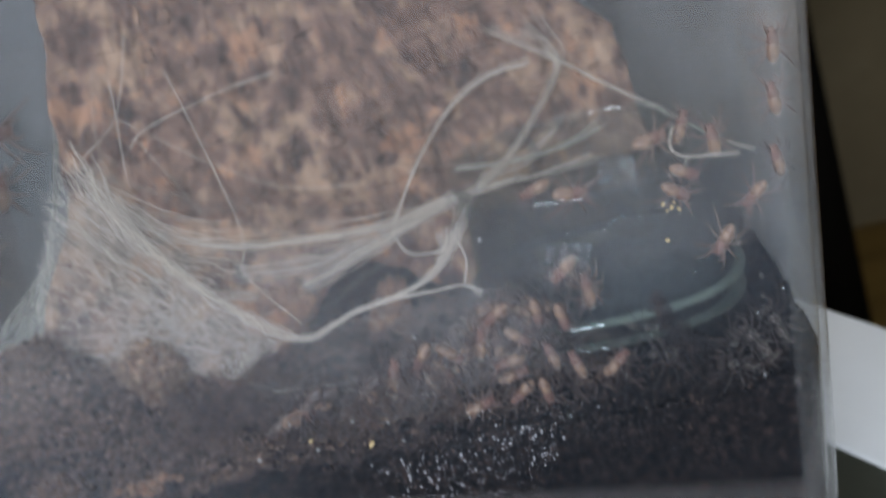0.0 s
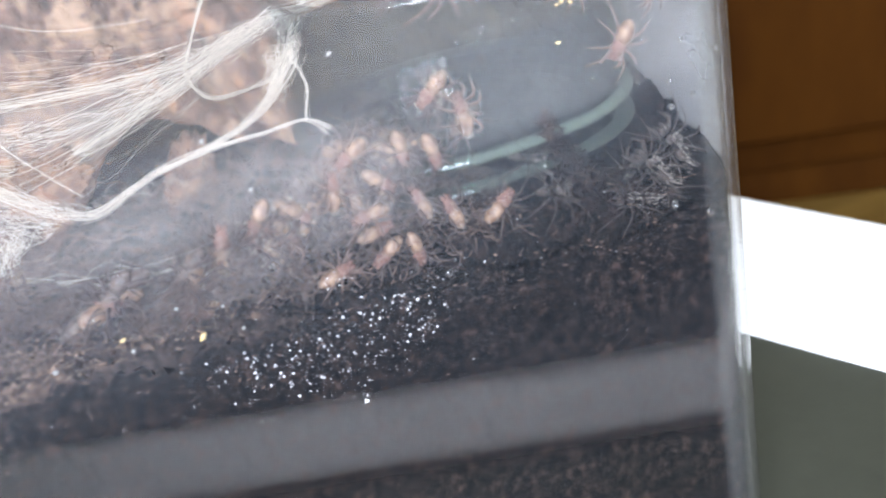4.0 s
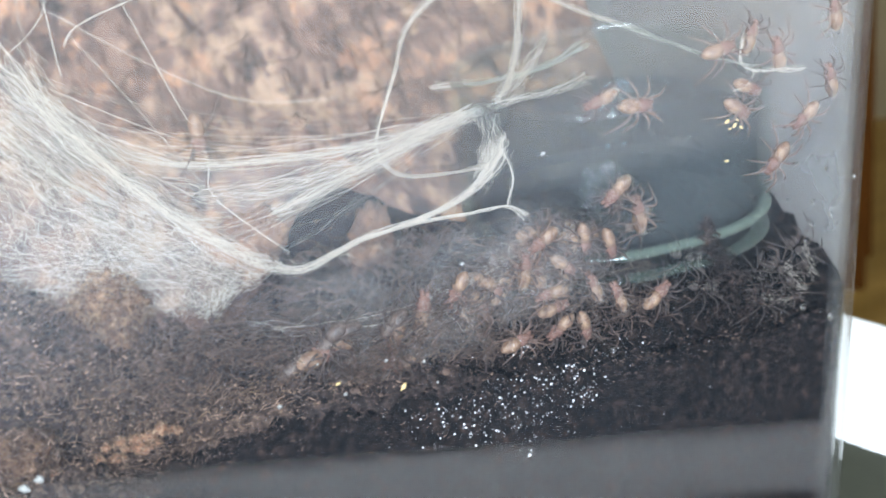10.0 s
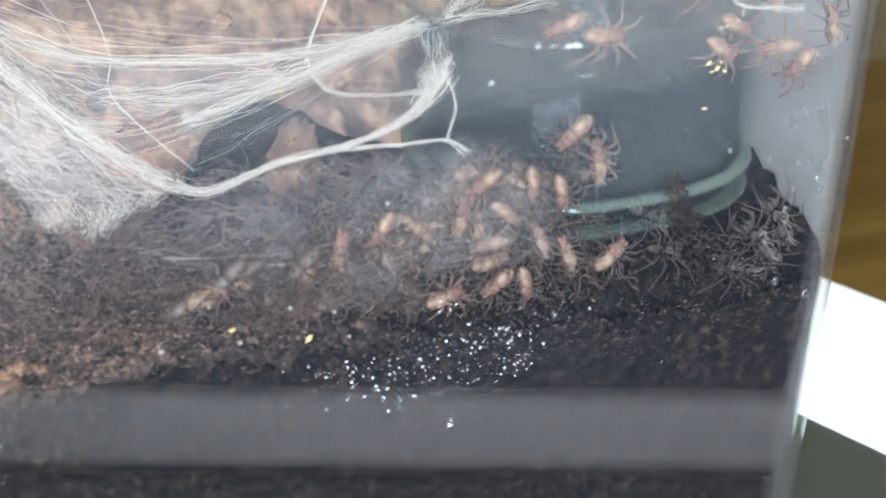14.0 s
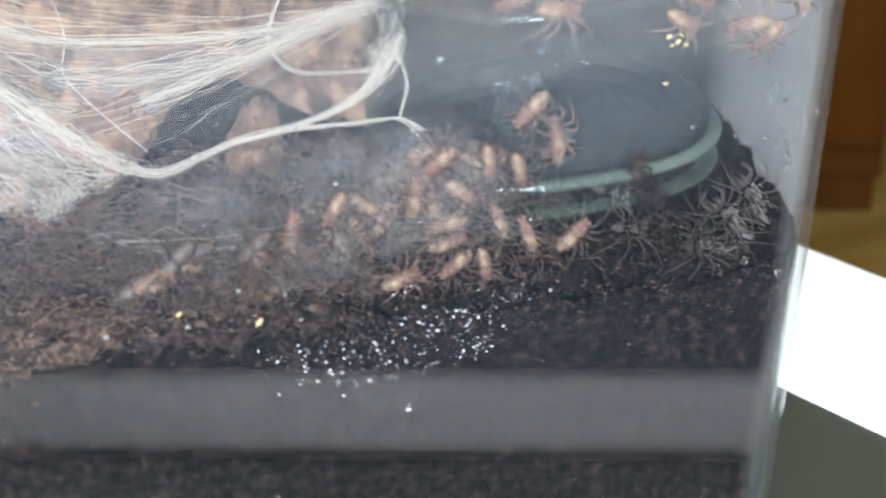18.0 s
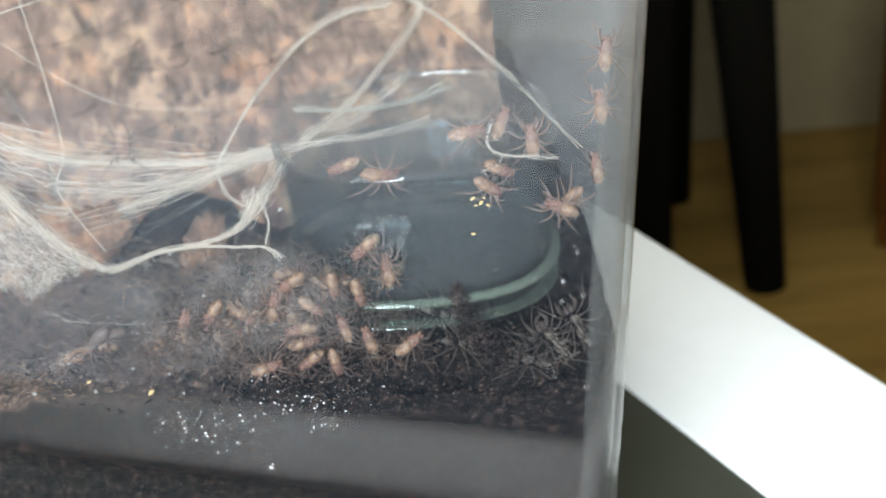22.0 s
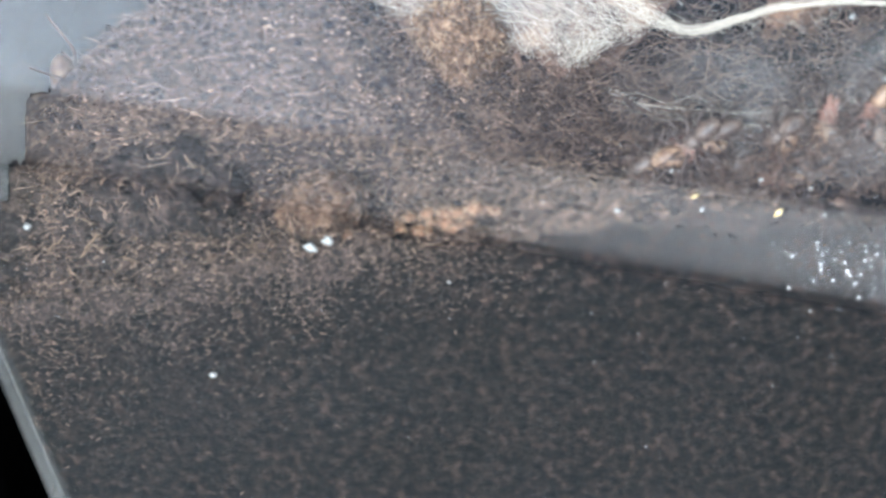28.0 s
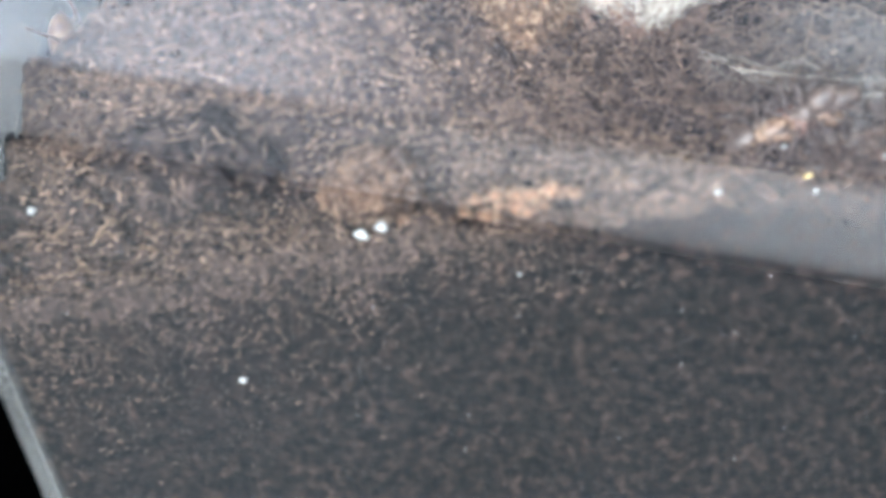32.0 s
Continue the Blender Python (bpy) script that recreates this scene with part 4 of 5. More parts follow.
LIP = (0.1395, 0.029, 0.1222)


def on_bark(x, z, lift=0.002):
    return (x, cork_y(x, z) - lift, z)


def swarm(count, seed, start, end, r, sag=(0.0, 0.004), waver=0.0016, side=(0, 0, 0), fine=0.5, n=16):
    """Many single threads between two lines of anchors; start and end give a point for a number from 0 to 1."""
    rng = random.Random(seed)
    for k in range(count):
        a = Vector(start(rng.random())) + Vector((rng.gauss(0, 1), rng.gauss(0, 1), rng.gauss(0, 1))) * 0.0007
        b = Vector(end(rng.random())) + Vector((rng.gauss(0, 1), rng.gauss(0, 1), rng.gauss(0, 1))) * 0.0005
        thread(a, b, r * rng.uniform(0.5, 1.6), rng.uniform(*sag), waver * rng.uniform(0.4, 1.5), n, rng.random() < fine, side, seed + k * 0.71)


def along(*points):
    line = chain(points, 8)
    return lambda s: line[min(int(s * (len(line) - 1) + 0.5), len(line) - 1)]


# the heavy strand from the knot forward to the glass, with its frayed end up to the jar's lip
cable([KNOT, (0.1045, 0.029, 0.1000), (0.1141, 0.0245, 0.1050), (0.1234, 0.020, 0.1080), (0.1302, 0.0155, 0.1120), (0.1345, 0.0112, 0.1175), (0.1368, 0.0125, 0.1205)], 38, 0.00046, 0.00006, 1, (1.9, 2.8), 0.3)
cable([(0.1215, 0.021, 0.1075), (0.130, 0.0145, 0.1095), (0.1355, 0.0098, 0.1112), (0.1377, 0.0092, 0.1104), (0.1392, 0.0085, 0.1090)], 9, 0.00022, 0.00006, 2, (1, 1.8), 0.2)
cable([(0.1365, 0.0095, 0.1113), (0.1376, 0.009, 0.1164), (0.1362, 0.0095, 0.1215)], 7, 0.0003, 0.00005, 3)
swarm(60, 5, along((0.1325, 0.013, 0.115), (0.1352, 0.011, 0.1185)), along((0.1335, 0.0125, 0.1215), (0.1375, 0.0125, 0.122), (0.1400, 0.017, 0.1215)), 0.00004, (-0.001, 0.001), 0.0016, (0, 0, 0), 0.3, 10)
swarm(30, 6, along((0.1350, 0.012, 0.1195), (0.1385, 0.013, 0.1208)), along(LIP, (0.1425, 0.0265, 0.1225)), 0.00004, (0, 0.001), 0.0012, (0, 0, 0), 0.4, 10)

# the two swags from the bark's left side to the jar's lip
LEFT_EDGE = along(on_bark(0.0631, 0.1392), on_bark(0.055, 0.1349), on_bark(0.053, 0.1195), on_bark(0.0478, 0.1086))
for count, spread, line, seed in ((32, 0.0010, [on_bark(0.0635, 0.1335), (0.080, 0.0565, 0.1195), (0.096, 0.0535, 0.1145), (0.1217, 0.047, 0.1140), (0.132, 0.037, 0.1185), LIP], 4),
                                  (46, 0.0014, [on_bark(0.060, 0.1280), (0.0745, 0.0515, 0.1130), (0.0868, 0.0495, 0.1066), (0.1008, 0.049, 0.1035), (0.1148, 0.045, 0.1080), (0.1293, 0.037, 0.1160), LIP], 7),
                                  (26, 0.0018, [on_bark(0.0655, 0.1290), (0.082, 0.053, 0.1130), (0.0985, 0.0505, 0.1085), (0.118, 0.0455, 0.1108), (0.131, 0.036, 0.1172), LIP], 8)):
    cable(line, count, spread, 0.000055, seed, (2.2, 0.4), 0.4)
swarm(46, 20, LEFT_EDGE, along((0.134, 0.034, 0.1195), LIP), 0.00004, (0.006, 0.017), 0.0022, (0, 0.004, 0), 0.6, 22)
# the dense fan from the bark's edge down to the knot and lump
cable([on_bark(0.0640, 0.1385), (0.0715, 0.0505, 0.1255), (0.0825, 0.0425, 0.1135), (0.0925, 0.0355, 0.1050), KNOT], 40, 0.0012, 0.00006, 6, (2.4, 0.8), 0.3)
swarm(30, 30, along(on_bark(0.066, 0.137), on_bark(0.058, 0.133), on_bark(0.0535, 0.118)), along(KNOT, (0.094, 0.0325, 0.0975), LUMP), 0.00004, (-0.002, 0.006), 0.0024, (0, -0.003, 0), 0.45, 16)
swarm(30, 31, LEFT_EDGE, along((0.052, 0.040, 0.1045), (0.066, 0.0385, 0.0995), (0.078, 0.036, 0.0965), LUMP), 0.00003, (-0.001, 0.003), 0.0028, (0, -0.002, 0), 0.6, 14)
swarm(34, 32, along(on_bark(0.0640, 0.1385), (0.0825, 0.0425, 0.1135), KNOT), along((0.050, 0.041, 0.1065), (0.066, 0.0385, 0.0995), LUMP), 0.000036, (-0.001, 0.002), 0.003, (0, -0.002, 0), 0.5, 14)
swarm(24, 33, along(on_bark(0.056, 0.134), on_bark(0.050, 0.112)), along((0.0705, 0.047, 0.121), (0.080, 0.0395, 0.105), (0.085, 0.036, 0.0985)), 0.000045, (-0.001, 0.003), 0.003, (0, -0.001, 0), 0.3, 14)
swarm(36, 34, along((0.086, 0.0335, 0.0985), (0.094, 0.0325, 0.099)), along((0.0855, 0.0335, 0.0935), (0.0885, 0.0335, 0.0938)), 0.00006, (0, 0.0006), 0.001, (0, 0, 0), 0.2, 8)


def fan(u, v):
    """A point of the silk between the bark's left edge, the knot and the soil."""
    top = (Vector(on_bark(0.0645, 0.139)), Vector((0.0825, 0.0427, 0.1138)), Vector((0.0985, 0.033, 0.1012)))
    mid = (Vector(on_bark(0.0535, 0.1265)), Vector((0.071, 0.042, 0.1105)), Vector((0.093, 0.0335, 0.0985)))
    low = (Vector(on_bark(0.0485, 0.1090)), Vector((0.066, 0.0395, 0.0995)), Vector((0.0865, 0.0345, 0.0945)))
    rows = [a * (1 - u) ** 2 + b * 2 * u * (1 - u) + c * u * u for a, b, c in (top, mid, low)]
    return rows[0] * (1 - v) ** 2 + rows[1] * 2 * v * (1 - v) + rows[2] * v * v


rf = random.Random(64)
for k in range(170):
    u, v = rf.random(), rf.random()
    a = rf.uniform(0, 6.28)
    ln = rf.uniform(0.25, 0.9)
    p, q = fan(u, v), fan(min(1.03, max(-0.03, u + ln * math.cos(a))), min(1.05, max(-0.05, v + ln * math.sin(a))))
    thread(p, q, rf.choice((0.00002, 0.00003, 0.00003, 0.00005)), rf.uniform(-0.0005, 0.0015), 0.004, 14, rf.random() < 0.6, (0, rf.gauss(0, 0.0008), 0), k * 0.37)
for k in range(120):
    u, v = rf.random() ** 0.8, rf.random()
    a, ln = rf.gauss(0.5, 0.9), rf.uniform(0.2, 0.55)
    p, q = fan(u, v), fan(min(1.03, max(-0.03, u + ln * math.cos(a))), min(1.05, max(-0.05, v + ln * math.sin(a))))
    thread(p, q, rf.choice((0.00003, 0.00004, 0.00006)), rf.uniform(-0.0015, 0.0015), 0.004, 18, rf.random() < 0.4, (0, -0.001 + rf.gauss(0, 0.0008), 0), 90 + k * 0.53)
# stray curls that leave the heavy strand and the swags
for k in range(90):
    s = rf.random()
    p = Vector(KNOT).lerp(Vector((0.1345, 0.0112, 0.1175)), s) + Vector((0, 0, -0.0035 * 4 * s * (1 - s)))
    q = p + Vector((rf.gauss(0.001, 0.002), rf.gauss(0, 0.001), rf.gauss(-0.0008, 0.0018)))
    thread(p, q, 0.00003, rf.uniform(-0.001, 0.001), 0.0014, 8, True, (0, 0, 0), k * 1.3)
# lone threads over the bark
for pts, r in (
    ((on_bark(0.0732, 0.1523), on_bark(0.0729, 0.1337)), 0.00008), ((on_bark(0.0853, 0.1511), on_bark(0.0916, 0.1291), (0.0947, 0.052, 0.1169), (0.0937, 0.045, 0.1113), (0.1033, 0.033, 0.1023)), 0.00008),
    ((on_bark(0.0733, 0.1444), on_bark(0.0902, 0.1317), on_bark(0.1062, 0.1224), on_bark(0.125, 0.1186)), 0.0001), ((on_bark(0.0748, 0.1384), on_bark(0.0795, 0.1413), on_bark(0.0986, 0.1442), on_bark(0.109, 0.1446)), 0.00011),
    ((on_bark(0.070, 0.155), on_bark(0.068, 0.142), on_bark(0.0715, 0.136)), 0.00008), ((on_bark(0.078, 0.160), on_bark(0.073, 0.145), on_bark(0.064, 0.139)), 0.00008),
    ((on_bark(0.0645, 0.136), (0.080, 0.050, 0.128), on_bark(0.0900, 0.1200)), 0.00007), ((on_bark(0.076, 0.140), on_bark(0.084, 0.1275), (0.093, 0.050, 0.112)), 0.00007)):
    cable(pts, 4, 0.00016, r * 0.5, int(pts[0][0] * 1e5), (1.6, 1.2), 0.3)
# the crooked strand that hangs before the bark and bends to the tip
cable([on_bark(0.1665, 0.1325), on_bark(0.1535, 0.1315), on_bark(0.1435, 0.1265), (0.1355, 0.061, 0.1225), (0.1285, 0.053, 0.1150), (0.1262, 0.048, 0.1117), (0.1278, 0.041, 0.1092), (0.1315, 0.026, 0.1130), (0.1345, 0.0125, 0.1180)], 18, 0.00038, 0.00006, 9, (2.4, 0.8), 0.25)
# strands from the bark's right shoulder down to the jar's lip
cable([on_bark(0.1680, 0.1390), on_bark(0.1735, 0.1303), (0.1610, 0.058, 0.1256), (0.1523, 0.042, 0.1235), (0.1445, 0.0305, 0.1230)], 34, 0.0007, 0.00006, 10, (2.6, 1.2), 0.4)
cable([on_bark(0.160, 0.1405), on_bark(0.1735, 0.1310), on_bark(0.1825, 0.1240), (0.1914, 0.0599, 0.1200)], 24, 0.0006, 0.00006, 11, (2.5, 0.7), 0.4)
cable([(0.1914, 0.0599, 0.120), (0.196, 0.040, 0.1185), (0.198, 0.018, 0.121)], 7, 0.0004, 0.00005, 12)
cable([(0.1435, 0.062, 0.1178), (0.1579, 0.060, 0.1171), (0.1691, 0.060, 0.1182), (0.1764, 0.060, 0.1208)], 22, 0.0005, 0.00006, 13, (1, 2), 0.4)
cable([LIP, (0.1500, 0.033, 0.1215), (0.1601, 0.040, 0.1191), (0.1721, 0.050, 0.1171)], 20, 0.0005, 0.00006, 14, (1, 2), 0.4)
swarm(40, 40, along((0.145, 0.0305, 0.1232), (0.150, 0.038, 0.1235)), along((0.158, 0.050, 0.119), (0.170, 0.062, 0.125)), 0.00005, (0, 0.003), 0.002, (0, 0, 0), 0.6)
# the small bright knot of silk high on the front wall, by the right corner
cable([(0.1795, 0.0032, 0.1345), (0.1785, 0.0030, 0.1300), (0.181, 0.0028, 0.1278), (0.186, 0.0026, 0.1270), (0.191, 0.0026, 0.1262)], 10, 0.00028, 0.00005, 15, (1, 1.6), 0.3)
cable([(0.181, 0.0028, 0.1278), (0.1800, 0.003, 0.1258), (0.1772, 0.0034, 0.1246)], 6, 0.00025, 0.00004, 16)
# thin lines low over the soil in front, and silk over the huddle
swarm(26, 50, along((0.092, 0.020, 0.0965), (0.110, 0.012, 0.0935), (0.128, 0.008, 0.095)), along((0.100, 0.024, 0.0945), (0.118, 0.008, 0.0945), (0.134, 0.006, 0.103)), 0.00004, (0, 0.004), 0.003, (0, 0, 0), 0.8, 12)
swarm(20, 51, along((0.120, 0.010, 0.098), (0.135, 0.008, 0.106)), along((0.132, 0.006, 0.095), (0.150, 0.006, 0.108)), 0.00003, (0, 0.003), 0.003, (0, 0, 0), 0.9, 10)

tagged(new("web_strands", raw_mesh("web_strands", WEB_V, WEB_F, M_SILK)), "white silk cables slung between bark, soil and jar", "spider web", kind="stuff")
tagged(new("fine_web", raw_mesh("fine_web", FINE_V, FINE_F, M_FINE)), "fine white silk threads spun over the bark", "spider web", kind="stuff")


def sheet(name, rows, label, n=26, waver=0.0015, material=None, edge=0.0):
    """A thin silk sheet through rows of points."""
    lines = [chain(r, n // (len(r) - 1)) for r in rows]
    m = min(len(l) for l in lines)
    cols = [chain([l[i] for l in lines], 10) for i in range(m)]
    h = len(cols[0])
    v = [tuple(p + Vector((0, waver * fbm(p.x * 160, p.z * 160, p.y * 90), 0))) for c in cols for p in c]
    f = [(i * h + j, (i + 1) * h + j, (i + 1) * h + j + 1, i * h + j + 1) for i in range(m - 1) for j in range(h - 1)]
    me = raw_mesh(name, v, f, material or M_SHEET)
    # cover fades towards the sheet's edges, so that no hard border shows
    spun = me.attributes.new("spun", "FLOAT", "POINT")
    for i in range(m):
        for j in range(h):
            e = min(i / (m - 1), 1 - i / (m - 1), j / (h - 1), 1 - j / (h - 1))
            k = min(1.0, max(0.0, e / edge + 0.5 * fbm(i * 0.3, j * 0.3, 5.0))) if edge else 1.0
            spun.data[i * h + j].value = k * k * (3 - 2 * k)
    tagged(new(name, me), label, "spider web", "silk sheets")


sheet("silk_sheet", [[on_bark(0.0645, 0.139), (0.0825, 0.0427, 0.1138), (0.0985, 0.033, 0.1012)],
                     [on_bark(0.0535, 0.1265), (0.071, 0.042, 0.1105), (0.093, 0.0335, 0.0985)],
                     [on_bark(0.0485, 0.1090), (0.066, 0.0395, 0.0995), (0.0865, 0.0345, 0.0945)]], "white silk sheet stretched from bark to soil")
sheet("silk_sheet", [[on_bark(0.060, 0.150), (0.0555, 0.053, 0.1247), (0.0520, 0.048, 0.1104), (0.0410, 0.053, 0.1021), (0.0299, 0.058, 0.0940), (0.0227, 0.062, 0.0880)],
                     [(0.061, 0.078, 0.150), (0.0525, 0.071, 0.1250), (0.0440, 0.069, 0.1090), (0.0340, 0.069, 0.0990), (0.0235, 0.068, 0.0905), (0.0165, 0.068, 0.0840)],
                     [(0.064, 0.086, 0.152), (0.0556, 0.085, 0.1310), (0.0456, 0.085, 0.1131), (0.0325, 0.082, 0.1010), (0.0195, 0.078, 0.0906), (0.0115, 0.072, 0.0821)]], "milky silk sheet sloping down behind the mound", 40, material=M_VEIL, edge=0.05)
# a gauze of silk round the jar's lip, and thin gauze over the swags
sheet("silk_sheet", [[(0.1362, 0.0285, 0.1240), (0.1400, 0.0270, 0.1255), (0.1455, 0.0285, 0.1245)],
                     [(0.1370, 0.0265, 0.1215), (0.1408, 0.0240, 0.1222), (0.1450, 0.0265, 0.1210)],
                     [(0.1385, 0.0270, 0.1185), (0.1410, 0.0255, 0.1180), (0.1440, 0.0275, 0.1190)]], "gauze of silk round the jar's lip", 18, 0.0008, material=M_SHEET, edge=0.2)
sheet("silk_sheet", [[on_bark(0.0635, 0.1335), (0.096, 0.0535, 0.1145), (0.1217, 0.047, 0.1140), LIP],
                     [on_bark(0.0625, 0.1305), (0.0985, 0.0505, 0.1085), (0.118, 0.0455, 0.1108), LIP],
                     [on_bark(0.060, 0.1280), (0.1008, 0.049, 0.1035), (0.1148, 0.045, 0.1080), (0.1385, 0.0295, 0.1215)]], "thin silk gauze between the slung cables", 30, material=M_SHEET)
# thin film of silk over the soil and the huddle; it also paints their haze
sheet("silk_film", [[(0.088, 0.031, 0.0955), (0.105, 0.026, 0.1015), (0.120, 0.019, 0.106), (0.136, 0.011, 0.112), (0.147, 0.0075, 0.1125)],
                    [(0.090, 0.024, 0.0950), (0.106, 0.018, 0.0975), (0.122, 0.009, 0.100), (0.140, 0.0048, 0.105), (0.153, 0.0038, 0.1040)],
                    [(0.092, 0.010, 0.0895), (0.108, 0.0045, 0.0880), (0.124, 0.0032, 0.0885), (0.144, 0.0030, 0.0905), (0.155, 0.0030, 0.0900)]], "thin silk film over the huddle, also standing in for haze", 32, 0.0008, material=M_FILM, edge=0.3)

# ---- spiders ----


def ovoid(sx, sy, sz, at, seed, rough=0.06):
    bm = bmesh.new()
    bmesh.ops.create_uvsphere(bm, u_segments=14, v_segments=9, radius=1)
    for p in bm.verts:
        d = p.co.copy()
        k = 1 + rough * fbm(d.x * 3 + seed, d.y * 3, d.z * 3)
        taper = 1 - 0.18 * d.x
        p.co = Vector((d.x * sx * k, d.y * sy * k * taper, d.z * sz * k * taper)) + Vector(at)
    return bm


def make_spider(seed, huddled, leg_mat, scale=1.0, slim=0.75, shell=M_CARAPACE, rear=M_ABDOMEN, body=1.0):
    """A young spider, head to +x, feet at z 0. Body about 7 mm."""
    rng = random.Random(seed)
    s = empty("spider")
    h = 0.0011 * scale
    part("carapace", ovoid(0.0017 * scale * body, 0.0014 * scale * body, 0.0010 * scale * body, (0.0012 * scale, 0, h + 0.0004), seed), shell, s, "shiny carapace")
    part("abdomen", ovoid(-0.0024 * scale * body, 0.00145 * scale * body, 0.00135 * scale * body, (-0.0017 * scale, 0, h + 0.0005), seed + 9), rear, s, "buff orange abdomen" if rear is M_ABDOMEN else "abdomen painted darker for shade")
    for sd in (-1, 1):
        v, f = [], []
        tube(v, f, [(0.0024 * scale, 0.0004 * sd * scale, h + 0.0003), (0.0032 * scale, 0.00045 * sd * scale, h + 0.0001), (0.0036 * scale, 0.0004 * sd * scale, 0.0004)], [0.00042 * scale, 0.00042 * scale, 0.0001], 6)
        part("fang", raw_mesh("fang", v, f, shell), shell, s)
        v, f = [], []
        tube(v, f, [(0.0024 * scale, 0.0009 * sd * scale, h), (0.0038 * scale, 0.0016 * sd * scale, h + 0.0004), (0.0049 * scale, 0.0014 * sd * scale, 0.0003)], [0.00032 * scale, 0.0003 * scale, 0.00014], 6)
        part("palp", raw_mesh("palp", v, f, leg_mat), leg_mat, s)
        for k in range(4):
            a = radians((58, 22, -24, -60)[k] + rng.uniform(-10, 10))
            d = Vector((math.sin(a) * 1.0, sd * math.cos(a), 0)).normalized()
            ln = (0.0064, 0.0056, 0.0052, 0.0068)[k] * scale * rng.uniform(0.85, 1.12) * (0.8 if huddled else 1)
            root = Vector((0.0006 * scale + 0.0007 * scale * (1.5 - k), 0.0009 * sd * scale, h + 0.0002))
            knee = (0.0021 if huddled else 0.0012) * scale * rng.uniform(0.8, 1.3)
            pts = [root, root + d * ln * 0.30 + Vector((0, 0, knee)), root + d * ln * 0.52 + Vector((0, 0, knee * 0.9)), root + d * ln * 0.80 + Vector((0, 0, -h * 0.3)), root + d * ln]
            pts[-1].z = 0.0001
            v, f = [], []
            tube(v, f, chain(pts, 2), [q * slim * scale for q in (0.00027, 0.00028, 0.00028, 0.00025, 0.00022, 0.0002, 0.00017, 0.00013, 0.00006)], 6)
            part("leg", raw_mesh("leg", v, f, leg_mat), leg_mat, s)
    # short bristles on the back, coloured pale for the glints they show
    v, f = [], []
    for k in range(90):
        p = Vector((rng.uniform(-0.0038, 0.0025) * scale, rng.gauss(0, 0.0007) * scale, h + 0.0015 * scale))
        tube(v, f, [p, p + Vector((-0.0004, rng.gauss(0, 0.0002), 0.0006)) * scale], [0.00003, 0.00001], 3)
    part("bristles", raw_mesh("bristles", v, f, M_HAIR), M_HAIR, s)
    return s


# kinds 4 and 7 have shade put into their body colours
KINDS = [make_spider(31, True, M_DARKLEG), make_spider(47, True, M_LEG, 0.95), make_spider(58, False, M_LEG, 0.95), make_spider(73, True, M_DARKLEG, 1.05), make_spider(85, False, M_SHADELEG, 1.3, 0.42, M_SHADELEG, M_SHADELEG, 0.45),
         make_spider(96, False, M_DARKLEG, 1.1, 0.7, M_CARAPACE, M_ABDOMEN), make_spider(97, False, M_LEG, 1.5, 0.8), make_spider(111, True, M_DARKLEG, 1.0, 0.75, M_SHADEBODY, M_SHADEBODY)]
KIND_USED = [False] * 8


def place_spider(kind, m, label, group):
    if KIND_USED[kind]:
        ob = copy_thing(KINDS[kind], m)
    else:
        ob, KIND_USED[kind] = KINDS[kind], True
        ob.matrix_basis = m
    return tagged(ob, label, "spider", group)


def body_pose(cx, cz, ax, az, y, up):
    """A spider whose carapace is at (cx, cz) and whose abdomen ends at (ax, az), close behind the front wall; up: the way its back faces."""
    d = Vector((cx - ax, 0, cz - az))
    size = min(1.2, max(0.9, d.length / 0.0052))
    d.normalize()
    n = Vector(up)
    n = (n - d * n.dot(d)).normalized()
    side = n.cross(d)
    m = Matrix((d, side, n)).transposed().to_4x4()
    at = Vector((cx, y, cz)) - d * 0.0012 * size - n * 0.0012
    return Matrix.Translation(at) @ m @ Matrix.Diagonal((size, size, size, 1))


# carapace x, z and abdomen x, z of each in the huddle
HUDDLE = [
    (0.1539, 0.1102, 0.1576, 0.1132),
    (0.1584, 0.1074, 0.1587, 0.1023),
    (0.1483, 0.1023, 0.1479, 0.1071),
    (0.1530, 0.1006, 0.1521, 0.1049),
    (0.1447, 0.0992, 0.1413, 0.1023),
    (0.1369, 0.1018, 0.1360, 0.0973),
    (0.1491, 0.0956, 0.1502, 0.0914),
    (0.1536, 0.0925, 0.1548, 0.0883),
    (0.1625, 0.0906, 0.1585, 0.0876),
    (0.1400, 0.0952, 0.1446, 0.0955),
    (0.1427, 0.0925, 0.1381, 0.0917),
    (0.1415, 0.0878, 0.1451, 0.0902),
    (0.1473, 0.0862, 0.1466, 0.0898),
    (0.1352, 0.0882, 0.1311, 0.0870),
    (0.1308, 0.1007, 0.1315, 0.1054),
    (0.1252, 0.0948, 0.1252, 0.0995),
    (0.1208, 0.0931, 0.1191, 0.0959),
    (0.1167, 0.0894, 0.1153, 0.0923),
    (0.1132, 0.0857, 0.1094, 0.0848),
    (0.1052, 0.0880, 0.1004, 0.0893),
    (0.1682, 0.0951, 0.1644, 0.0969),
    (0.1714, 0.0887, 0.1674, 0.0898),
    (0.1271, 0.0907, 0.1304, 0.0883),
    (0.1204, 0.0879, 0.1231, 0.0847),
    (0.1330, 0.0931, 0.1367, 0.0944),
    (0.1394, 0.1048, 0.1433, 0.1071),
    (0.1292, 0.0878, 0.1266, 0.0853),
]
GROUP = "huddle of young spiders"
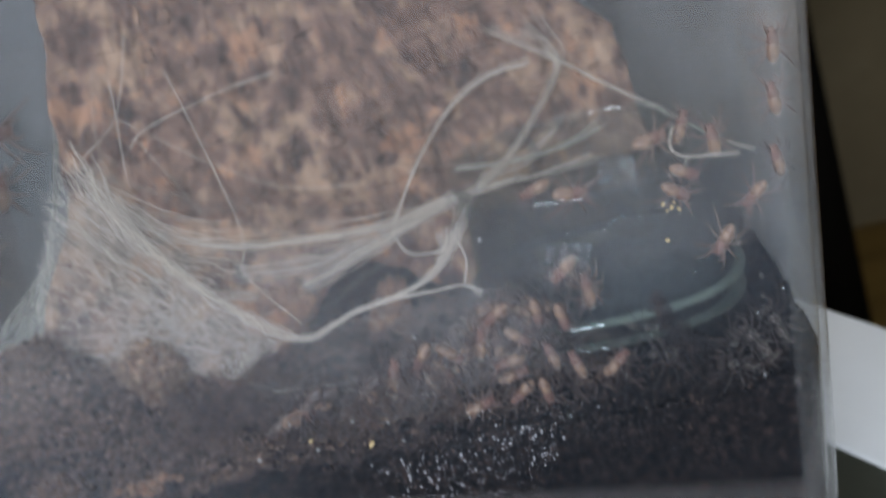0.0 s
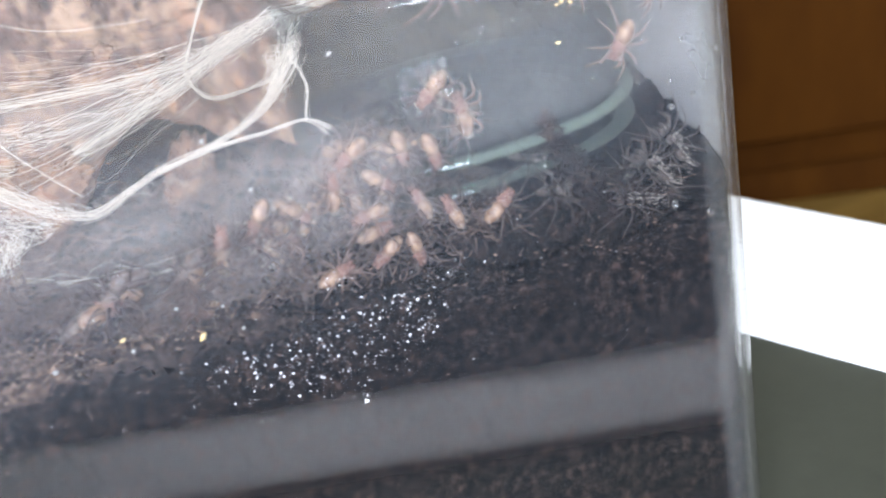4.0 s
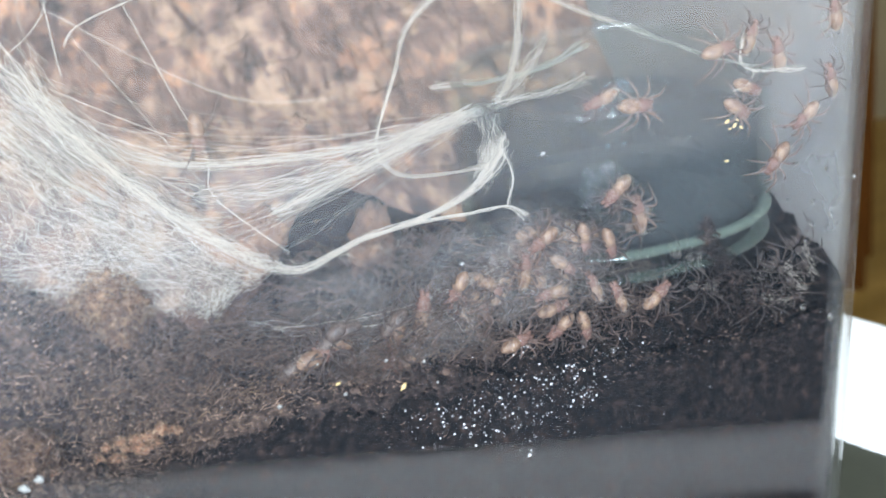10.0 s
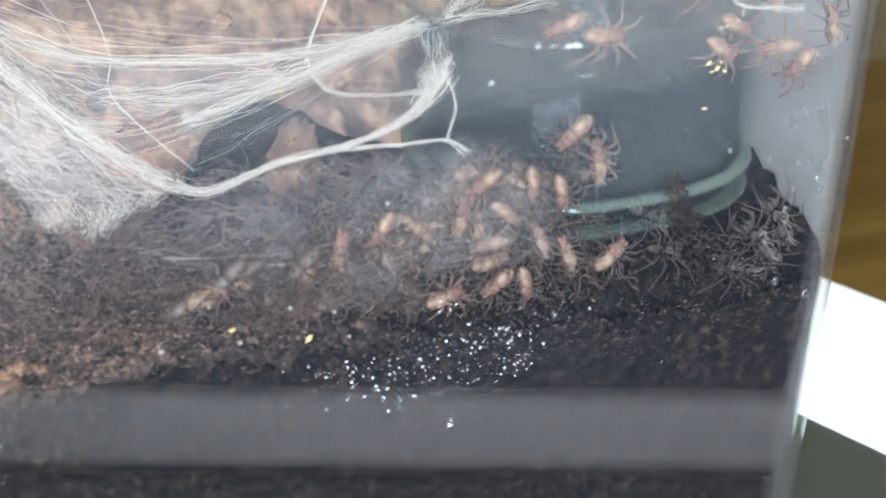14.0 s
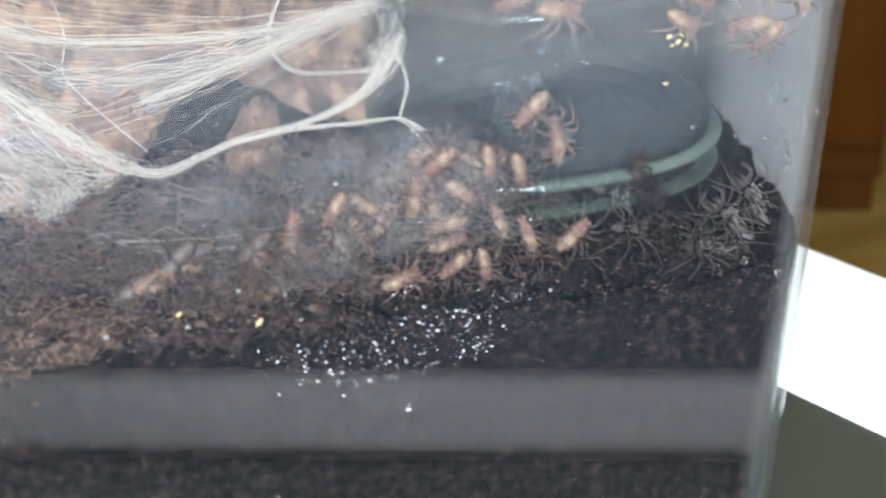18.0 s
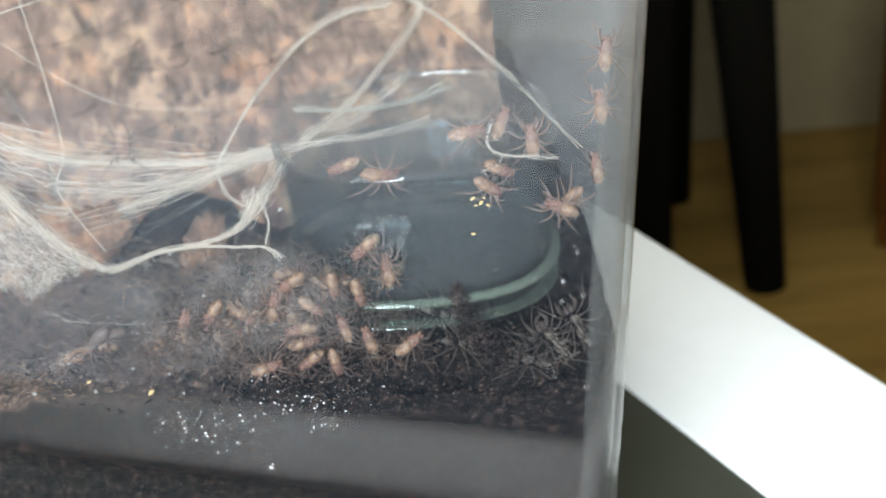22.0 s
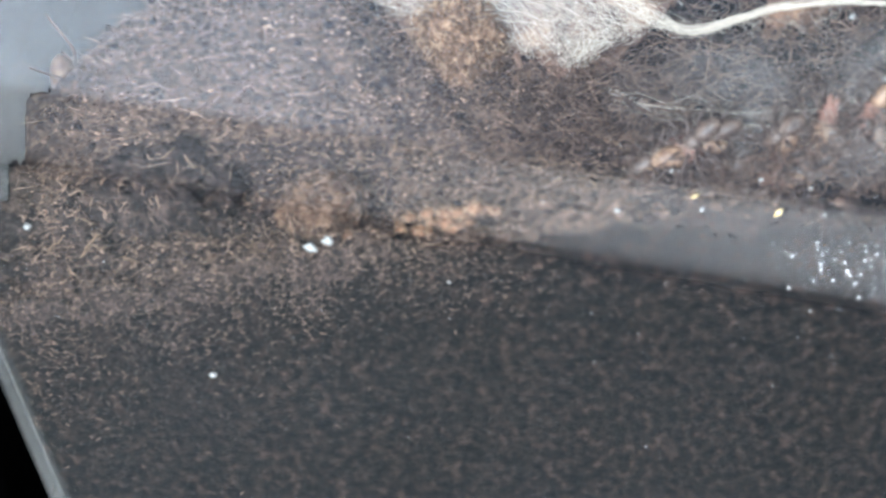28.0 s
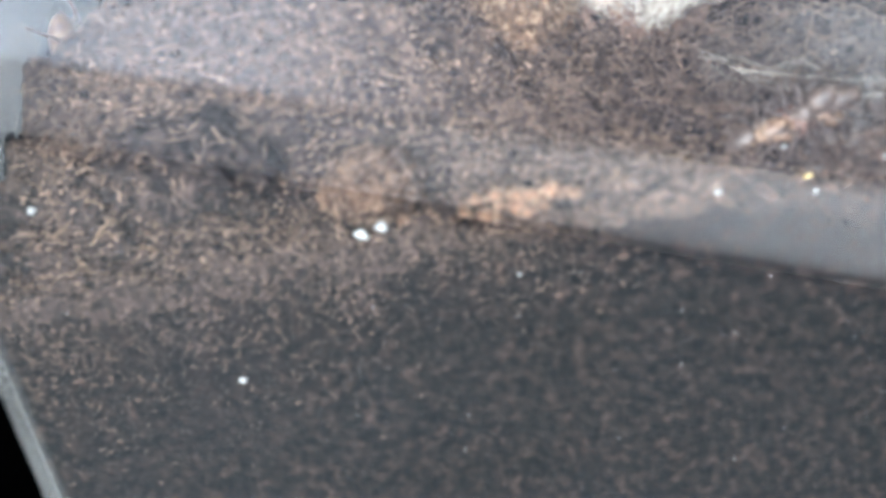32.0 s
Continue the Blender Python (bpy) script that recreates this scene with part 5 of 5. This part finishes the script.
for k, (cx, cz, ax, az) in enumerate(HUDDLE):
    rr = random.Random(k)
    lab = "young spider low in the huddle, painted darker for shade" if cx < 0.1335 else "rosy young spider with buff abdomen huddled against the plastic" if k % 4 in (0, 2) else "rosy young spider with dusky legs in the huddle"
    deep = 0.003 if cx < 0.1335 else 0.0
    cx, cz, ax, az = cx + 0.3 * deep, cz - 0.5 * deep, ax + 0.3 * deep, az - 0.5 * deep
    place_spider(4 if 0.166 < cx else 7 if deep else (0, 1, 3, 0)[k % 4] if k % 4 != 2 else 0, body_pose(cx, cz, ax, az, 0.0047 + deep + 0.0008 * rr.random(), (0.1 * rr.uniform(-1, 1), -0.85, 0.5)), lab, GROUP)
# a second layer between them
rr = random.Random(55)
for k in range(12):
    cx = 0.124 + 0.036 * (k + rr.random()) / 12
    cz, a = 0.0885 + 0.30 * (cx - 0.112) + rr.uniform(-0.001, 0.0065), rr.uniform(0, 6.28)
    place_spider((0, 1, 3)[k % 3], body_pose(cx, cz, cx + 0.005 * math.cos(a), cz + 0.005 * math.sin(a), 0.0068 + 0.001 * rr.random(), (rr.uniform(-0.3, 0.3), -0.8, 0.5)), "rosy young spider pressed between others in the huddle", GROUP)
# ones half hidden behind, seen by their legs, every second with the shade-toned body
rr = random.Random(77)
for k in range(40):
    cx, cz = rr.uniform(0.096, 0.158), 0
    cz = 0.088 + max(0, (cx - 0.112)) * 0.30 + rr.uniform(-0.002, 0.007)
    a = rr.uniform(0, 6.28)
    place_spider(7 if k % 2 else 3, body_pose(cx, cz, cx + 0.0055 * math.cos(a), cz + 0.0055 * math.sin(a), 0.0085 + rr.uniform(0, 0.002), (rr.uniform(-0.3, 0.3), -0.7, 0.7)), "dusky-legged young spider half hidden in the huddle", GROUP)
# the tangle of cast skins, legs and silk in which they sit
rr = random.Random(91)
v, f = [], []
for k in range(7200):
    x = rr.uniform(0.072, 0.164) if k % 3 else rr.uniform(0.100, 0.150)
    if x < 0.104:
        top, y = 0.0895, 0.006 + 0.028 * rr.random()
    else:
        top, y = (0.0865 + (x - 0.104) * 0.42 if x < 0.146 else 0.1042 - (x - 0.146) * 0.9), 0.0050 + 0.012 * rr.random() ** 1.3
    z = 0.083 + (top - 0.083 + 0.004) * rr.random() + 0.12 * (y - 0.006)
    p = Vector((x, y, z))
    d = Vector((rr.gauss(0, 1), rr.gauss(0, 0.45), rr.gauss(0, 0.8))).normalized()
    ln, r = rr.uniform(0.0010, 0.0044), rr.uniform(0.00003, 0.00010)
    e = Vector((rr.gauss(0, 1), rr.gauss(0, 0.3), rr.gauss(0, 1))) * ln * 0.18
    pts = [p, p + d * ln * 0.5 + e, p + d * ln]
    tube(v, f, [(a.x, max(0.0024, a.y), a.z) for a in pts], [r, r, r * 0.5], 3)
for k in range(1500):
    x, y = rr.uniform(0.086, 0.136), 0.018 + 0.030 * rr.random()
    p = Vector((x, y, soil_height(x, y) + 0.004 * rr.random() ** 2))
    d = Vector((rr.gauss(0, 1), rr.gauss(0, 0.5), rr.gauss(0.15, 0.5))).normalized()
    ln, r = rr.uniform(0.002, 0.007), rr.uniform(0.00003, 0.00010)
    e = Vector((rr.gauss(0, 1), rr.gauss(0, 0.3), rr.gauss(0.4, 0.8))) * ln * 0.2
    tube(v, f, chain([p, p + d * ln * 0.4 + e, p + d * ln], 3), [r, r, r, r, r, r, r * 0.5], 3)
tagged(new("tangle", raw_mesh("tangle", v, f, M_TANGLE)), "brown tangle of cast skins and silk under the huddle", "tangle", kind="stuff")
# the leggy pair in the soil by the right corner, painted in shade tone
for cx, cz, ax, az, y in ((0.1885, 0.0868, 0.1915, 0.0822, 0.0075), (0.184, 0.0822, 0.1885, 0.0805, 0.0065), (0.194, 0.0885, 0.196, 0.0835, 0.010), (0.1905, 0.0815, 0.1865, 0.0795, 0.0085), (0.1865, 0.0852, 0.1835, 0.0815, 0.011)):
    place_spider(4, body_pose(cx, cz, ax, az, y, (0, -0.8, 0.6)), "spider with splayed thin legs in the corner, painted in shade tone", "spiders in the corner")
# along the jar's lip and on the plastic above it
for k, (cx, cz, ax, az) in enumerate(((0.1512, 0.1278, 0.1556, 0.1292), (0.1600, 0.1256, 0.1550, 0.1264), (0.1762, 0.1325, 0.1712, 0.1318), (0.1815, 0.1240, 0.1775, 0.1262), (0.1792, 0.1205, 0.1765, 0.1225), (0.1865, 0.1305, 0.1868, 0.1265), (0.1815, 0.1345, 0.1800, 0.1312),
                                     (0.2008, 0.1450, 0.2003, 0.1402), (0.1995, 0.1350, 0.1997, 0.1308), (0.1985, 0.1230, 0.1990, 0.1188), (0.1925, 0.1155, 0.1955, 0.1180))):
    place_spider(2 if k % 3 else 0, body_pose(cx, cz, ax, az, 0.0042 if cx < 0.19 else 0.0062, (0, -1, 0.1)), "pale rosy spider clinging to the plastic above the jar" if cx < 0.19 else "reddish spider climbing the tub's corner", "spiders on the plastic")
# on the far plastic, blurred
for cx, cz, ax, az in ((0.0265, 0.1288, 0.0205, 0.1290), (0.0228, 0.1135, 0.0222, 0.1095), (0.0095, 0.1145, 0.0100, 0.1105), (0.0080, 0.0930, 0.0125, 0.0915)):
    place_spider(6, body_pose(cx, cz, ax, az, 0.164, (0, -1, 0.05)), "rosy spider on the tub's back wall", "spiders on the back wall")
for y, z in ((0.1065, 0.107), (0.055, 0.084), (0.0242, 0.1353)):
    m = Matrix.Translation((left_x(z) + 0.0022, y, z)) @ Matrix(((0, 0, 1, 0), (0, 1, 0, 0), (-1, 0, 0, 0), (0, 0, 0, 1)))
    place_spider(6, m, "rosy spider on the tub's side wall", "spiders on the side wall")
WALKER = place_spider(2, body_pose(0.1850, 0.1085, 0.1880, 0.1125, 0.0042, (0, -1, 0.1)), "rosy spider striding up the plastic by the jar", "spiders on the plastic")
CLIMBER = place_spider(5, body_pose(0.0895, 0.1080, 0.0903, 0.1130, 0.038, (0, -0.9, 0.5)), "brown spider walking on the web", "spiders on the web")

# ---- drops, specks and crumbs on the front plastic ----


def bead(rx, rz, depth, seed, segs=10, lump=0.15):
    bm = bmesh.new()
    bmesh.ops.create_uvsphere(bm, u_segments=segs, v_segments=max(5, segs // 2), radius=1)
    for p in bm.verts:
        d = p.co
        k = 1 + lump * fbm(d.x * 2.5 + seed, d.y * 2.5, d.z * 2.5)
        p.co = Vector((d.x * rx * k, d.y * depth, d.z * rz * k))
    return bm


for k, (x, z, r) in enumerate(((0.1782, 0.1065, 0.00042), (0.1873, 0.1103, 0.00042), (0.1935, 0.1081, 0.00042), (0.1854, 0.1039, 0.00036), (0.1907, 0.1024, 0.00046), (0.1944, 0.0991, 0.00046),
                               (0.1904, 0.0982, 0.00044), (0.189, 0.0952, 0.00036), (0.1885, 0.0822, 0.00062), (0.1945, 0.0787, 0.00060), (0.1992, 0.1052, 0.0004), (0.1498, 0.0842, 0.0006))):
    ob = new("water_drop", mesh_of("water_drop", bead(r, r * 1.25, r * 0.7, k), M_DROP))
    ob.matrix_world = pose(x, -0.0001, z)
    tagged(ob, "clear bead of water on the tub's front", "water drop", "drops on the plastic")


def tiny_bead(v, f, rng, x, y, z, r):
    """A low lopsided dome of water that faces forward."""
    sx, sz, ph = rng.uniform(0.6, 1.4), rng.uniform(0.7, 1.3), rng.uniform(-0.3, 0.3)
    base, n = len(v), 7
    v.append((x, y - r * 0.9, z))
    for ring, (rr, yy) in enumerate(((0.7, 0.62), (1.0, 0.0))):
        for q in range(n):
            a = 6.283 * q / n
            wob = 1 + 0.35 * noise.noise((x * 900 + q, z * 900, ring))
            du, dv = r * rr * wob * math.cos(a) * sx, r * rr * wob * math.sin(a) * sz
            v.append((x + du + ph * dv, y - r * yy * 0.9, z + dv))
    for q in range(n):
        q2 = (q + 1) % n
        f.append((base, base + 1 + q2, base + 1 + q))
        f.append((base + 1 + q, base + 1 + q2, base + 1 + n + q2, base + 1 + n + q))


def splash():
    """The spray of tiny beads low on the front plastic, and white dust strewn widely over it."""
    rng = random.Random(12)
    v, f = [], []
    spots = [(0.1327, 0.0687, 0.0010, 14), (0.1325, 0.0795, 0.0055, 60), (0.1400, 0.0815, 0.0035, 50), (0.1436, 0.0770, 0.0020, 34), (0.1215, 0.0782, 0.0045, 60), (0.1290, 0.0740, 0.0060, 60), (0.1130, 0.0815, 0.0030, 24), (0.150, 0.0845, 0.0025, 16), (0.1320, 0.0895, 0.0012, 14), (0.165, 0.075, 0.018, 50), (0.08, 0.06, 0.03, 60), (0.16, 0.112, 0.018, 40), (0.10, 0.09, 0.04, 130), (0.15, 0.065, 0.03, 90)]
    for cx, cz, sp, count in spots:
        for _ in range(int(count * 1.35)):
            x, z = rng.gauss(cx, sp), rng.gauss(cz, sp * 0.55)
            if left_x(z) + 0.006 < x < right_x(z) - 0.011:
                tiny_bead(v, f, rng, x, -0.0001, z, rng.choice((0.00004, 0.00006, 0.00009, 0.00015)) * (0.5 if sp > 0.01 else 1.0))
    tagged(new("water_spray", raw_mesh("water_spray", v, f, M_BEAD)), "spray of tiny water beads and dust, glints painted white", "water", kind="stuff")
    # mist of drops at the water line of the jar
    v, f = [], []
    for _ in range(330):
        a = rng.gauss(-1.62, 0.17)
        q = 0.0277 * (abs(math.cos(a)) ** 2.6 + abs(math.sin(a)) ** 2.6) ** (-1 / 2.6)
        tiny_bead(v, f, rng, 0.1668 + q * math.cos(a), 0.0310 + q * math.sin(a), 0.1172 + abs(rng.gauss(0, 0.0011)) + 0.06 * abs(a + 1.62) ** 2 * 0.01, rng.choice((0.00005, 0.00008, 0.00012)))
    tagged(new("jar_mist", raw_mesh("jar_mist", v, f, M_DROP)), "small drops of water in the jar above its water line", "water", kind="stuff")


splash()
SPECKS = [(0.0908, 0.0893, 0.00050), (0.1019, 0.0884, 0.00042), (0.0495, 0.0871, 0.0010), (0.0520, 0.0880, 0.0009), (0.0320, 0.0657, 0.0007), (0.0123, 0.0941, 0.0006), (0.1403, 0.1219, 0.0005), (0.1197, 0.1153, 0.00042),
          (0.1245, 0.1062, 0.0004), (0.1095, 0.0925, 0.0004), (0.1160, 0.0905, 0.00035), (0.0675, 0.0795, 0.0004), (0.1180, 0.0860, 0.0003), (0.0980, 0.0950, 0.0003)]
for k, (x, z, r) in enumerate(SPECKS):
    ob = new("white_speck", mesh_of("white_speck", bead(r * 0.8, r * 0.65, r * 0.5, k * 3.3, 14, 1.3), M_SPECK))
    ob.matrix_world = pose(x, 0.0021, z, 0, 40 * math.sin(k * 7), 0)
    tagged(ob, "small white speck stuck to the plastic", "speck", "specks on the plastic")
# flecks by the jar's lip paint its golden glints as yellow pieces
for k, (x, z, r) in enumerate(((0.1748, 0.1129, 0.0004), (0.1765, 0.1190, 0.0005), (0.1750, 0.1200, 0.00045), (0.1778, 0.1184, 0.0004), (0.1771, 0.1199, 0.0003), (0.1756, 0.1186, 0.0003), (0.1120, 0.0868, 0.0007), (0.1010, 0.0905, 0.0005))):
    ob = new("yellow_fleck", mesh_of("yellow_fleck", bead(r, r * 0.5, r * 0.4, k * 1.9, 14, 1.2), M_YELLOW))
    ob.matrix_world = pose(x, 0.0023, z, 0, 50 * math.sin(k * 5), 0)
    tagged(ob, "yellowish fleck on the plastic", "crumb", "crumbs on the plastic")
# a smear of soil that reaches up the plastic beside the jar
rr = random.Random(9)
v, f = [], []
for k in range(420):
    s = rr.random()
    x, z = 0.1705 + 0.009 * (1 - s) ** 1.2 + rr.gauss(0, 0.0006 + 0.004 * (1 - s) ** 2), 0.082 + 0.0205 * s + rr.gauss(0, 0.0006)
    a, ln = rr.uniform(0, 6.28), rr.uniform(0.0005, 0.0018)
    tube(v, f, [(x, 0.0028, z), (x + ln * math.cos(a), 0.0026 + rr.random() * 0.002, z + ln * math.sin(a))], [0.0002, 0.00008], 3)
tagged(new("soil_smear", raw_mesh("soil_smear", v, f, M_SOIL)), "dark crumbs of soil smeared up the plastic", "soil", kind="stuff")


def shifted(m, dx, dz, turn=0.0, dy=0.0):
    return Matrix.Translation((dx, dy, dz)) @ m @ Matrix.Rotation(radians(turn), 4, "Z")


def motions():
    a = WALKER.matrix_basis.normalized()
    walk(WALKER, [(0.0, a), (9.6, a), (10.4, shifted(a, 0.0010, 0.0025, -15)), (11.0, shifted(a, 0.0024, 0.0046, -35)), (12.0, shifted(a, 0.0024, 0.0085, -45)), (13.0, shifted(a, 0.0020, 0.0108, -50)),
                  (17.0, shifted(a, 0.0030, 0.0105, -50)), (20.0, shifted(a, 0.0048, 0.0075, -70)), (21.5, shifted(a, 0.0058, 0.0062, -80)), (32.0, shifted(a, 0.0056, 0.0064, -80))])
    b = CLIMBER.matrix_basis.normalized()
    walk(CLIMBER, [(0.0, shifted(b, -0.026, 0.006, 0, 0.030)), (2.5, shifted(b, -0.020, 0.005, 0, 0.016)), (4.5, shifted(b, -0.001, -0.004)), (5.0, shifted(b, -0.0005, -0.003)), (6.0, b), (9.2, shifted(b, 0.0005, 0.0)), (10.2, shifted(b, 0.006, 0.016, 15, 0.022)), (11.2, shifted(b, 0.012, 0.034, 25, 0.034)), (14.5, shifted(b, 0.014, 0.038, 30, 0.037)), (18.5, shifted(b, 0.016, 0.034, 30, 0.034)), (20.0, shifted(b, 0.0198, 0.0170, 20, 0.020)), (21.0, shifted(b, 0.0200, 0.0122, 10, 0.012)), (22.0, shifted(b, 0.0180, 0.0098, 5, 0.012)), (23.0, shifted(b, 0.0198, 0.0118, 10, 0.012)), (24.5, shifted(b, 0.0215, 0.0125, 10, 0.013)), (26.5, shifted(b, 0.026, 0.0150, 0, 0.016)), (32.0, shifted(b, 0.030, 0.0170, 0, 0.018))])


motions()
